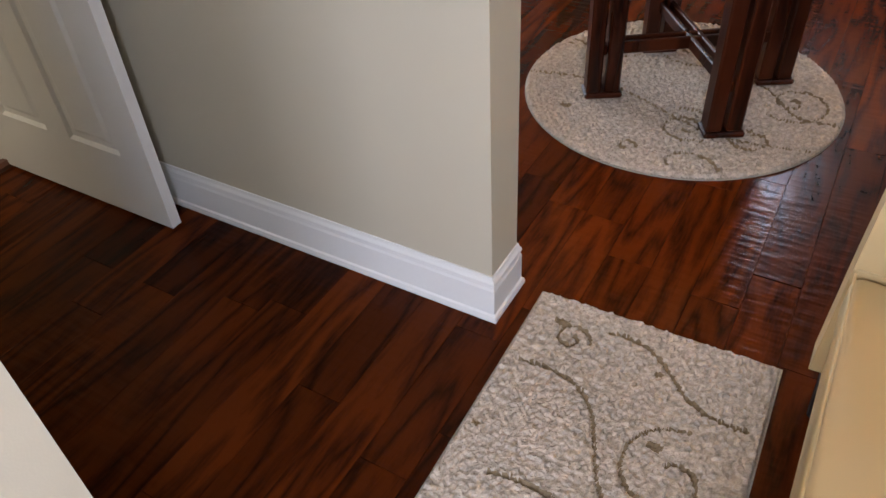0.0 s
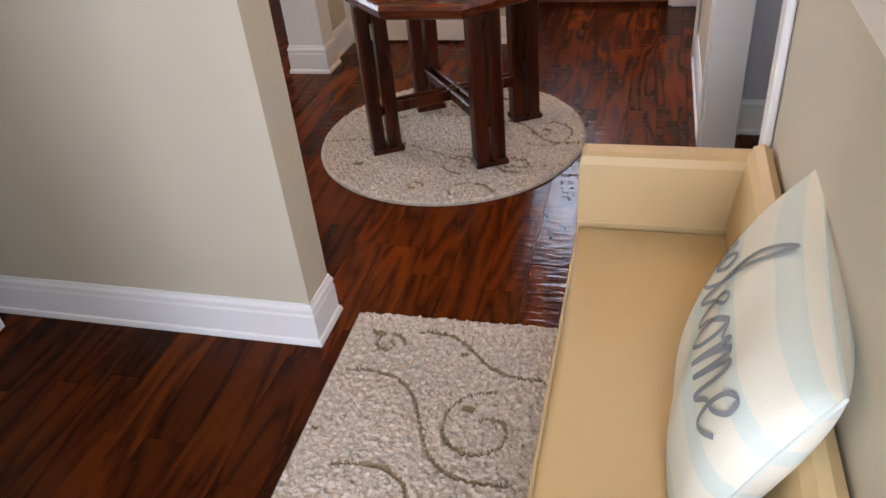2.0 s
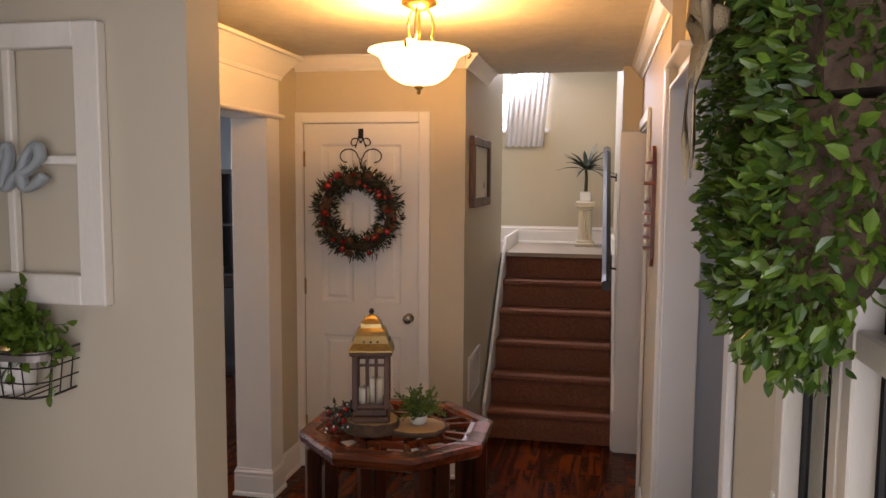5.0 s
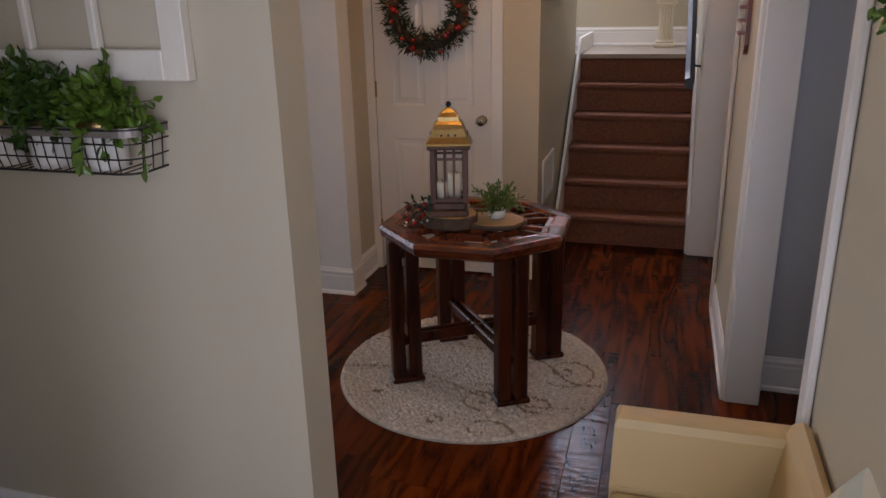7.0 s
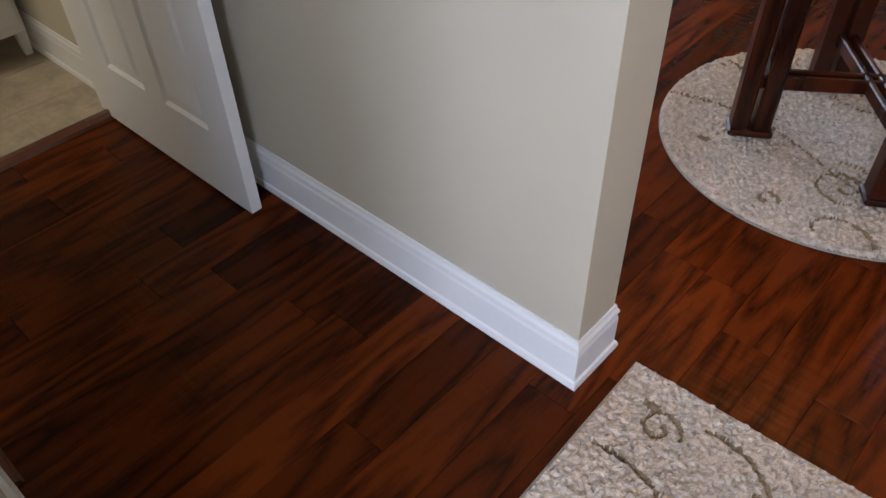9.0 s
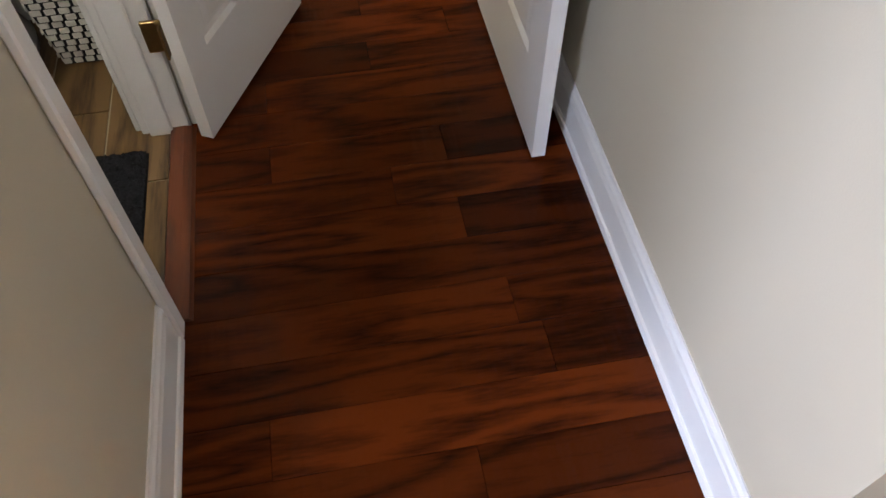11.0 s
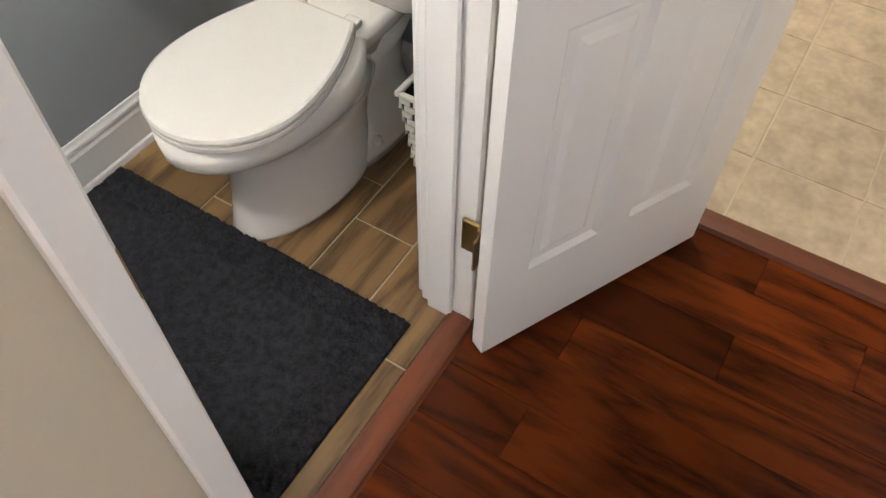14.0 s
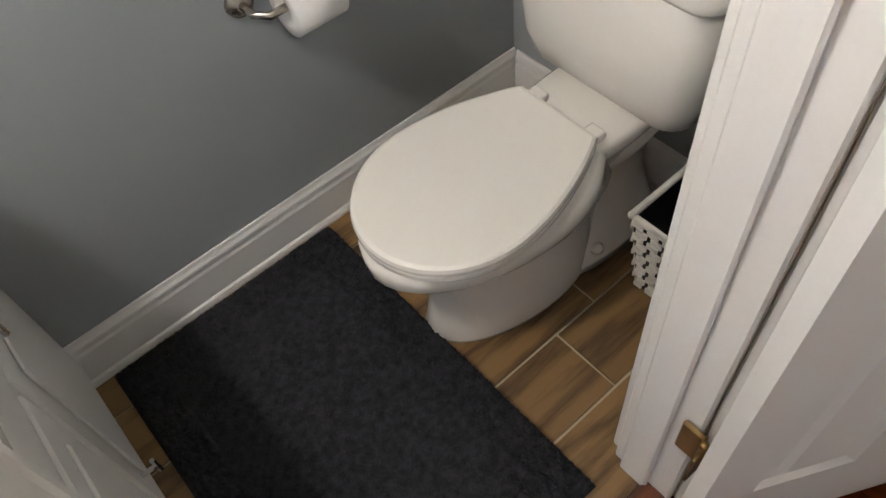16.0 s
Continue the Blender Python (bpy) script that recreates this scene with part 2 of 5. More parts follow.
WEAVEWHITE = surf("white_rope", (0.72, 0.69, 0.62), 0.8, var=0.15, scale=40, fine=200, bump=0.4)
PAPER = surf("white_paper", (0.82, 0.8, 0.77), 0.9, var=0.04, fine=200, bump=0.1)
LAMPGLASS = glow("lit_alabaster_glass", (1.0, 0.66, 0.32), 14.0)
BULBGLASS = glow("lit_globe_glass", (1.0, 0.86, 0.66), 4.0)
SKYGLOW = glow("bright_sky_beyond", (0.86, 0.93, 1.0), 3.2)
MIRROR, _nt, _p = nodes_of("mirror")
_p.inputs["Base Color"].default_value, _p.inputs["Metallic"].default_value, _p.inputs["Roughness"].default_value = (0.86, 0.87, 0.86, 1), 1.0, 0.02
GLASS, _nt, _p = nodes_of("clear_glass")
_p.inputs["Transmission Weight"].default_value, _p.inputs["Roughness"].default_value, _p.inputs["IOR"].default_value = 1.0, 0.0, 1.1

# ---- builders ----


def part(name, bm, material, parent=None, label="", smooth=False):
    """Links a bmesh as one mesh object under a thing or a part."""
    me = bpy.data.meshes.new(name)
    bmesh.ops.recalc_face_normals(bm, faces=bm.faces)
    bm.to_mesh(me)
    bm.free()
    me.materials.append(material)
    if smooth:
        for f in me.polygons:
            f.use_smooth = True
    ob = new(name, me)
    ob.parent = parent
    if label:
        ob["label"] = label
    return ob


def raw(name, verts, faces, materials, parent=None, indices=None, smooth=False):
    me = bpy.data.meshes.new(name)
    me.from_pydata(verts, [], faces)
    for m in materials:
        me.materials.append(m)
    if indices is not None:
        me.polygons.foreach_set("material_index", indices)
    if smooth:
        me.polygons.foreach_set("use_smooth", [True] * len(me.polygons))
    me.update()
    ob = new(name, me)
    ob.parent = parent
    return ob


def thing(name, m, label, category, group="", kind=""):
    ob = new(name)
    ob.empty_display_size = 0.05
    ob.matrix_basis = m if isinstance(m, Matrix) else pose(*m)
    return tagged(ob, label, category, group, kind)


def B(*boxes, bevel=0.0, segs=1):
    """A bmesh of boxes, each (x0, y0, z0, x1, y1, z1)."""
    bm = bmesh.new()
    for x0, y0, z0, x1, y1, z1 in boxes:
        r = bmesh.ops.create_cube(bm, size=1, matrix=Matrix.LocRotScale(((x0 + x1) / 2, (y0 + y1) / 2, (z0 + z1) / 2), None, (abs(x1 - x0), abs(y1 - y0), abs(z1 - z0))))
        if bevel:
            edges = {e for v in r["verts"] for e in v.link_edges}
            bmesh.ops.bevel(bm, geom=list(edges), offset=bevel, segments=segs, profile=0.5, affect="EDGES")
    return bm


def loft(rings, caps=True, closed=True):
    bm = bmesh.new()
    vs = [[bm.verts.new(p) for p in ring] for ring in rings]
    n = len(rings[0])
    for a, b in zip(vs, vs[1:]):
        for i in range(n if closed else n - 1):
            j = (i + 1) % n
            bm.faces.new((a[i], a[j], b[j], b[i]))
    if caps:
        bm.faces.new(vs[0][::-1])
        bm.faces.new(vs[-1])
    return bm


def lathe(profile, n=24, centre=(0, 0, 0), caps=True):
    cx, cy, cz = centre
    return loft([[(cx + r * math.cos(2 * math.pi * i / n), cy + r * math.sin(2 * math.pi * i / n), cz + z) for i in range(n)] for r, z in profile], caps)


def tube(bm, pts, r, n=6):
    pts = [Vector(p) for p in pts]
    rings, side = [], None
    for i, p in enumerate(pts):
        d = (pts[min(i + 1, len(pts) - 1)] - pts[max(i - 1, 0)]).normalized()
        if side is None:
            side = d.orthogonal().normalized()
        side = (side - d * side.dot(d)).normalized()
        up = d.cross(side)
        rr = r[i] if isinstance(r, (list, tuple)) else r
        rings.append([bm.verts.new(p + (side * math.cos(2 * math.pi * k / n) + up * math.sin(2 * math.pi * k / n)) * rr) for k in range(n)])
    for a, b in zip(rings, rings[1:]):
        for k in range(n):
            bm.faces.new((a[k], a[(k + 1) % n], b[(k + 1) % n], b[k]))
    bm.faces.new(rings[0][::-1])
    bm.faces.new(rings[-1])
    return bm


def tubes(paths, r, n=6):
    bm = bmesh.new()
    for p in paths:
        tube(bm, p, r, n)
    return bm


def moulding(name, p0, p1, inward, profile, m0=0, m1=0, z=0.0, material=None, parent=None):
    """A profile of (depth, height) run from p0 to p1; m0, m1: mitre at each end (1: outer corner, -1: inner, 0: square)."""
    a, b = Vector((*p0, 0)), Vector((*p1, 0))
    d, n = (b - a).normalized(), Vector((*inward, 0)).normalized()
    rings = []
    for q, m, s in ((a, m0, -1), (b, m1, 1)):
        rings.append([q + n * w + d * (s * m * w) + Vector((0, 0, z + h)) for w, h in profile])
    return part(name, loft(rings), material or TRIM, parent)


BASE = [(0, 0), (0.019, 0), (0.019, 0.008), (0.016, 0.018), (0.011, 0.022), (0.011, 0.104), (0.0085, 0.112), (0.0085, 0.118), (0.011, 0.122), (0.0105, 0.13), (0.006, 0.138), (0.004, 0.148), (0, 0.148)]
CROWN = [(0, 0), (0.008, 0), (0.012, 0.012), (0.03, 0.03), (0.05, 0.058), (0.056, 0.066), (0.066, 0.07), (0.066, 0.08), (0, 0.08)]
CASING = 0.06


def leaves(name, spots, size, material, parent, seed, spread=0.9, ratio=0.5, droop=0.0):
    """Many folded leaves at (place, outward direction)."""
    rng = random.Random(seed)
    V, F = [], []
    for p, out in spots:
        p, out = Vector(p), Vector(out)
        d = (out + Vector((rng.uniform(-1, 1), rng.uniform(-1, 1), rng.uniform(-1, 1) - droop)) * spread).normalized()
        s = d.cross(Vector((rng.uniform(-1, 1), rng.uniform(-1, 1), rng.uniform(-1, 1)))).normalized()
        up = d.cross(s)
        le = size * rng.uniform(0.65, 1.25)
        w = le * ratio * 0.5
        k = len(V)
        V += [p, p + d * le * 0.4 + s * w + up * w * 0.35, p + d * le * 0.45, p + d * le * 0.4 - s * w + up * w * 0.35, p + d * le * 0.8 + s * w * 0.62, p + d * le * 0.8 - s * w * 0.62, p + d * le - up * w * 0.4]
        F += [(k, k + 1, k + 2), (k, k + 2, k + 3), (k + 1, k + 4, k + 2), (k + 2, k + 5, k + 3), (k + 2, k + 4, k + 6), (k + 2, k + 6, k + 5)]
    return tagged(raw(name, [tuple(v) for v in V], F, [material], parent), kind="stuff")


def wall(name, boxes, material, label="painted wall"):
    return tagged(part(name, B(*boxes), material), label, "wall", kind="structure")


def setting(ob, label, category):
    return tagged(ob, label, category, kind="structure")

# ---- the large structure ----
H = 2.34
YC = 2.51
# wall beside the hall, with its free end in the foyer
wall("wall_hall_north", [(-1.85, 0, 0, 0, 0.142, H)], PAINT, "greige painted wall with a free end")
wall("wall_hall_south", [(-0.7, -1.1, 0, -0.1, -1.01, H), (-1.335, -1.1, 1.99, -0.7, -0.985, H), (-1.87, -1.1, 0, -1.335, -0.985, H)], PAINT, "greige painted wall with a powder room doorway")
wall("wall_entry_west", [(-0.214, -3.0, 0, -0.1, -1.1, H)], PAINT)
wall("wall_entry_south", [(-0.214, -3.1, 0, 0.3, -2.98, H), (1.12, -3.1, 0, 1.3, -2.98, H), (0.3, -3.1, 2.25, 1.12, -2.98, H), (0.3, -3.1, 0, 1.12, -2.98, 0.25)], PAINT)
# gap from y -2.4 to -1.8 is added to go with the side lamp
wall("wall_bench", [(1.165, -3.1, 0, 1.29, -2.4, H), (1.165, -2.4, 0, 1.29, -1.8, 0.55), (1.165, -2.4, 2.15, 1.29, -1.8, H), (1.165, -1.8, 0, 1.29, 0.16, H), (1.165, 0.16, 2.01, 1.29, 1.346, H)], PAINT, "tan painted wall behind the bench")
wall("wall_foyer_east", [(1.118, 1.348, 0, 1.24, 2.33, H), (1.118, 2.33, 1.96, 1.24, 3.13, H)], PAINT, "tan painted foyer wall")
wall("wall_stair_east", [(1.006, 3.13, 0, 1.2, 5.15, 4.2)], PAINT, "painted stair wall lit by daylight")
wall("wall_stair_west", [(0.05, YC + 0.12, 0, 0.17, 4.1, 4.2), (-0.9, 4.0, 0, 0.05, 4.1, 4.2), (-0.98, 4.0, 1.0, -0.9, 5.15, 4.2)], PAINT, "painted stair wall")
wall("wall_closet", [(-0.9, YC, 0, -0.752, YC + 0.12, H), (-0.084, YC, 0, 0.17, YC + 0.12, H), (-0.752, YC, 1.975, -0.084, YC + 0.12, H)], PAINT, "tan painted wall round the closet door")
wall("wall_foyer_west", [(-1.0, 2.19, 0, -0.795, 2.75, H)], PAINT, "short tan wall beside the cased opening")
wall("wall_closet_back", [(-0.9, 3.25, 0, 0.05, 3.3, H)], PAINT)
wall("wall_landing", [(-0.9, 5.03, 1.11, -0.2, 5.15, 4.2), (0.42, 5.03, 1.11, 1.1, 5.15, 4.2), (-0.2, 5.03, 1.11, 0.42, 5.15, 2.1), (-0.2, 5.03, 2.95, 0.42, 5.15, 4.2)], PAINT, "olive beige landing wall with a window")
wall("wall_side_room_north", [(1.24, 1.48, 0, 2.7, 1.57, H)], GREYPAINT, "cool grey wall of the next room")
wall("wall_side_room_east", [(2.62, -0.2, 0, 2.7, 1.48, H)], GREYPAINT)
wall("wall_side_room_south", [(1.29, -0.2, 0, 2.62, -0.1, H)], GREYPAINT)
wall("wall_side_door_room", [(1.24, 2.2, 0, 2.0, 2.25, H), (1.2, 3.15, 0, 2.0, 3.2, H), (2.0, 2.2, 0, 2.05, 3.2, H)], GREYPAINT)
# dining room beyond the cased opening
wall("wall_dining_south", [(-4.1, 0.02, 0, -1.85, 0.142, H)], BLUEPAINT)
wall("wall_dining_west", [(-4.1, 0.142, 0, -4.0, 1.4, H), (-4.1, 3.4, 0, -4.0, 5.0, H), (-4.1, 1.4, 0, -4.0, 3.4, 0.6), (-4.1, 1.4, 2.1, -4.0, 3.4, H)], BLUEPAINT)
wall("wall_dining_north", [(-4.0, 4.9, 0, -0.9, 5.0, H)], BLUEPAINT, "pale blue dining room wall")
wall("wall_dining_east", [(-0.98, 2.75, 0, -0.9, 4.9, H)], BLUEPAINT)
# kitchen beyond the hall
wall("wall_kitchen_north", [(-3.6, -0.05, 0, -1.85, 0.02, H)], PAINT)
wall("wall_kitchen_west", [(-3.7, -2.2, 0, -3.6, 0.02, H)], PAINT)
wall("wall_kitchen_south", [(-3.6, -2.3, 0, -2.06, -2.2, H)], PAINT)
wall("wall_hall_end", [(-1.94, -0.985, 1.99, -1.87, -0.05, H), (-1.94, -1.1, 0, -1.87, -0.88, 1.99), (-1.94, -0.1, 0, -1.87, -0.05, 1.99)], PAINT)
# powder room
wall("wall_bath_south", [(-2.05, -2.12, 0, -0.1, -1.985, H)], BATHPAINT, "blue grey powder room wall")
wall("wall_bath_west", [(-2.06, -1.985, 0, -1.9, -1.104, H)], BATHPAINT, "blue grey wall behind the toilet")
wall("wall_bath_east", [(-0.22, -1.985, 0, -0.115, -1.1, H)], BATHPAINT)
wall("wall_bath_north", [(-0.7, -1.112, 0, -0.22, -1.1, H), (-1.9, -1.112, 0, -1.335, -1.1, H), (-1.335, -1.112, 1.99, -0.7, -1.1, H)], BATHPAINT)

setting(part("ceiling", B((-4.1, 0.0, H, 1.3, 3.35, H + 0.05), (-3.7, -3.1, H, 2.7, 0.0, H + 0.05), (1.3, 0, H, 2.7, 3.1, H + 0.05), (-4.1, 3.35, H, 0.05, 4.05, H + 0.05), (-4.1, 4.05, H, -0.95, 5.0, H + 0.05)), CEIL), "cream knockdown textured ceiling", "ceiling")
setting(part("ceiling_stairwell", B((-0.98, 2.9, 4.2, 1.2, 5.15, 4.25), (0.05, 3.35, H, 0.17, 3.37, 4.2), (0.05, 3.3, H + 0.05, 1.2, 3.35, 4.2)), CEIL), "cream stairwell ceiling", "ceiling")
setting(part("ground", B((-60, -60, -0.4, 60, 60, -0.3)), surf("lawn", (0.08, 0.11, 0.04), 0.9)), "lawn outside the house", "ground")

# baseboards
for p0, p1, n, m0, m1 in (
    ((-1.85, 0), (0, 0), (0, -1), 0, 1), ((0, 0), (0, 0.142), (1, 0), 1, 1), ((0, 0.142), (-1.85, 0.142), (0, 1), 1, 0),
    ((-0.67, -1.01), (-0.1, -1.01), (0, 1), 0, 1), ((-0.1, -1.01), (-0.1, -2.98), (1, 0), 1, 0),
    ((1.118, 2.268), (1.118, 1.404), (-1, 0), 0, 0), ((1.25, 1.48), (2.6, 1.48), (0, -1), 0, 0),
    ((-0.795, 2.2), (-0.795, YC), (1, 0), 0, -1), ((-0.795, YC), (-0.813, YC), (0, -1), -1, 0),
    ((-0.023, YC), (0.17, YC), (0, -1), 0, 0),
    ((-1.9, -1.985), (-0.6, -1.985), (0, 1), 0, 0), ((-1.9, -1.97), (-1.9, -1.115), (1, 0), 0, 0),
    ((-3.6, -0.05), (-1.95, -0.05), (0, -1), 0, 0), ((1.165, -2.98), (1.165, 0.1), (-1, 0), 0, 0),
):
    setting(moulding("baseboard", p0, p1, n, BASE, m0, m1), "white painted baseboard with a stepped cap", "baseboard")
for p0, p1, z in (((-0.9, 5.03), (1.006, 5.03), 1.122),):
    setting(moulding("baseboard", p0, p1, (0, -1), BASE, 0, 0, z), "white landing baseboard", "baseboard")
# crown mouldings
for p0, p1, n in (((-0.795, YC), (0.17, YC), (0, -1)), ((1.118, 3.3), (1.118, 1.348), (-1, 0)), ((0.17, YC), (0.17, 3.3), (1, 0))):
    setting(moulding("crown_moulding", p0, p1, n, CROWN, 0, 0, H - 0.082), "white crown moulding", "moulding")

# cased opening to the dining room: column, header, cornice
col = thing("cased_opening", (0, 0, 0), "white cased opening with a boxed column and a corniced header", "opening", kind="structure")
part("column", B((-0.957, 2.05, 0, -0.76, 2.2, 1.97), bevel=0.003), TRIM, col)
moulding("plinth", (-0.957, 2.05), (-0.76, 2.05), (0, -1), BASE, 1, 1, 0, TRIM, col)
moulding("plinth", (-0.76, 2.05), (-0.76, 2.2), (1, 0), BASE, 1, 0, 0, TRIM, col)
part("header", B((-0.957, 0.142, 1.97, -0.76, 2.2, H - 0.002), bevel=0.003), TRIM, col)
moulding("cornice", (-0.76, 2.2), (-0.76, 0.142), (1, 0), [(0, 0), (0.01, 0), (0.016, 0.02), (0.045, 0.06), (0.075, 0.1), (0.085, 0.11), (0.1, 0.114), (0.1, 0.13), (0, 0.13)], 1, 0, 2.17, TRIM, col)
moulding("cornice", (-0.957, 2.2), (-0.76, 2.2), (0, 1), [(0, 0), (0.01, 0), (0.016, 0.02), (0.045, 0.06), (0.075, 0.1), (0.085, 0.11), (0.1, 0.114), (0.1, 0.13), (0, 0.13)], 0, 1, 2.17, TRIM, col)
moulding("fillet", (-0.76, 2.2), (-0.76, 0.142), (1, 0), [(0, 0), (0.02, 0), (0.024, 0.01), (0.02, 0.022), (0, 0.022)], 1, 0, 1.975, TRIM, col)


def casing_set(name, boxes, label):
    ob = thing(name, (0, 0, 0), label, "door casing", kind="structure")
    for b in boxes:
        part("casing_board", B(b, bevel=0.004), TRIM, ob)
        x0, y0, z0, x1, y1, z1 = b
    return ob


# closet door casing; jambs of the openings
casing_set("trim_closet", [(-0.816, YC - 0.018, 0, -0.752, YC, 2.034), (-0.084, YC - 0.018, 0, -0.022, YC, 2.034), (-0.752, YC - 0.018, 1.974, -0.084, YC, 2.034)], "white casing round the closet door")
casing_set("trim_side_room", [(1.114, 1.33, 0, 1.244, 1.348, 2.005), (1.1, 1.34, 0, 1.116, 1.401, 2.07), (1.145, 0.1, 0, 1.163, 0.162, 2.07), (1.165, 0.162, 0, 1.29, 0.178, 2.005), (1.114, 0.18, 1.995, 1.244, 1.33, 2.009), (1.145, 0.162, 2.01, 1.163, 1.346, 2.07), (1.1, 0.9, 2.072, 1.165, 1.411, 2.09)], "white cased opening to the grey room")
casing_set("trim_side_door", [(1.1, 2.27, 0, 1.116, 2.33, 2.02), (1.0, 3.11, 0, 1.239, 3.128, 1.96), (1.114, 2.33, 0, 1.244, 2.346, 1.95), (1.1, 2.33, 1.96, 1.116, 3.13, 2.02), (1.114, 2.346, 1.946, 1.244, 3.11, 1.96)], "white casing of a side doorway by the stairs")
casing_set("trim_powder_room", [(-0.718, -1.009, 0, -0.672, -0.991, 2.05), (-1.395, -0.984, 0, -1.335, -0.966, 2.05), (-1.335, -0.984, 1.99, -0.718, -0.966, 2.05),
    (-0.715, -1.112, 0, -0.701, -1.0095, 1.99), (-1.334, -1.112, 0, -1.32, -0.985, 1.99), (-1.32, -1.09, 0, -1.308, -1.03, 1.99),
    (-1.395, -1.13, 0, -1.335, -1.113, 2.05), (-0.716, -1.13, 0, -0.656, -1.113, 2.05)], "white painted powder room door frame")
casing_set("trim_hall_end", [(-1.868, -0.94, 0, -1.852, -0.88, 2.05), (-1.868, -0.88, 1.99, -1.852, -0.1, 2.05), (-1.94, -0.88, 0, -1.868, -0.866, 1.99), (-1.94, -0.114, 0, -1.868, -0.1, 1.99)], "white casing at the end of the hall")

# stairs
stairs = thing("staircase", (0.185, 3.2, 0), "carpeted staircase with white skirt boards", "stairs", kind="structure")
RISE, GO = 0.187, 0.19
for i in range(6):
    deep = GO + 0.03 if i < 5 else 0.95
    x0, x1, y0, z1 = 0.022, 0.8, i * GO, (i + 1) * RISE
    pts = [(y0 + 0.02, 0), (y0 + 0.02, z1 - 0.045), (y0 + 0.004, z1 - 0.036), (y0 - 0.004, z1 - 0.02), (y0 + 0.004, z1 - 0.005), (y0 + 0.018, z1), (y0 + deep, z1), (y0 + deep, 0)]
    part("step" if i < 5 else "landing_edge", loft([[(x, y, z) for y, z in pts] for x in (x0, x1)]), CARPET, stairs)
for x0, x1 in ((0.002, 0.02), (0.802, 0.819)):
    pts = [(-0.06, 0), (-0.06, 0.25), (0.0, 0.3), (5 * GO, 0.3 + 5 * RISE), (1.9, 0.3 + 5 * RISE), (1.9, 1.0), (0.2, 0)]
    part("skirt_board", loft([[(x, y, z) for y, z in pts] for x in (x0, x1)]), TRIM, stairs)
setting(part("floor_landing", B((-0.9, 4.12, 1.095, 1.01, 5.03, 1.124)), surf("landing_vinyl", (0.3, 0.24, 0.18), 0.5)), "grey brown landing floor", "floor")

# landing window
win = thing("window_1", (0, 0, 0), "bright landing window with a white frame", "window", kind="structure")
part("window_frame", B((-0.2, 5.06, 2.1, -0.17, 5.1, 2.95), (0.39, 5.06, 2.1, 0.42, 5.1, 2.95), (-0.17, 5.06, 2.1, 0.39, 5.1, 2.14), (-0.17, 5.06, 2.91, 0.39, 5.1, 2.95), bevel=0.003), TRIM, win)
part("window_sill", B((-0.23, 4.99, 2.07, 0.45, 5.06, 2.098), bevel=0.004), TRIM, win)
part("pane", B((-0.17, 5.075, 2.14, 0.39, 5.079, 2.91)), GLASS, win).visible_shadow = False
setting(part("backdrop_landing", B((-0.6, 5.6, 1.6, 1.4, 5.61, 3.6)), SKYGLOW), "bright sky outside the landing window", "sky")
cur = []
for z, amp in ((2.92, 0.008), (2.4, 0.014), (1.95, 0.02)):
    cur.append([(0.15 + (0.35 - 0.03 * (2.92 - z)) * i / 40 - 0.07 * (2.92 - z), 4.975 + amp * math.sin(i * 1.15), z + 0.006 * math.sin(i * 0.9)) for i in range(41)])
tagged(part("curtain", loft(cur, False, False), CURTAIN, smooth=True), "sheer white curtain over the landing window", "curtain").modifiers.new("thick", "SOLIDIFY").thickness = 0.003
# unseen entry and dining windows, behind and beside the walk; the bench wall one is added for light
for nm, bx in (("window_2", (0.3, -3.06, 0.25, 1.12, -3.04, 2.25)), ("added_window", (1.24, -2.4, 0.55, 1.25, -1.8, 2.15)), ("window_3", (-4.06, 1.4, 0.6, -4.04, 3.4, 2.1))):
    w = thing(nm, (0, 0, 0), "unseen daylit window with a white frame", "window", kind="structure")
    x0, y0, z0, x1, y1, z1 = bx
    part("pane", B(bx), GLASS, w).visible_shadow = False
    if nm == "window_2":
        part("window_frame", B((x0, y0 - 0.02, z0, x0 + 0.05, y1 + 0.02, z1), (x1 - 0.05, y0 - 0.02, z0, x1, y1 + 0.02, z1), (x0 + 0.05, y0 - 0.02, z1 - 0.05, x1 - 0.05, y1 + 0.02, z1), (x0 + 0.05, y0 - 0.02, z0, x1 - 0.05, y1 + 0.02, z0 + 0.05)), TRIM, w)
    else:
        part("window_frame", B((x0 - 0.02, y0, z0, x1 + 0.02, y0 + 0.05, z1), (x0 - 0.02, y1 - 0.05, z0, x1 + 0.02, y1, z1), (x0 - 0.02, (y0 + y1) / 2 - 0.02, z0, x1 + 0.02, (y0 + y1) / 2 + 0.02, z1)), TRIM, w)


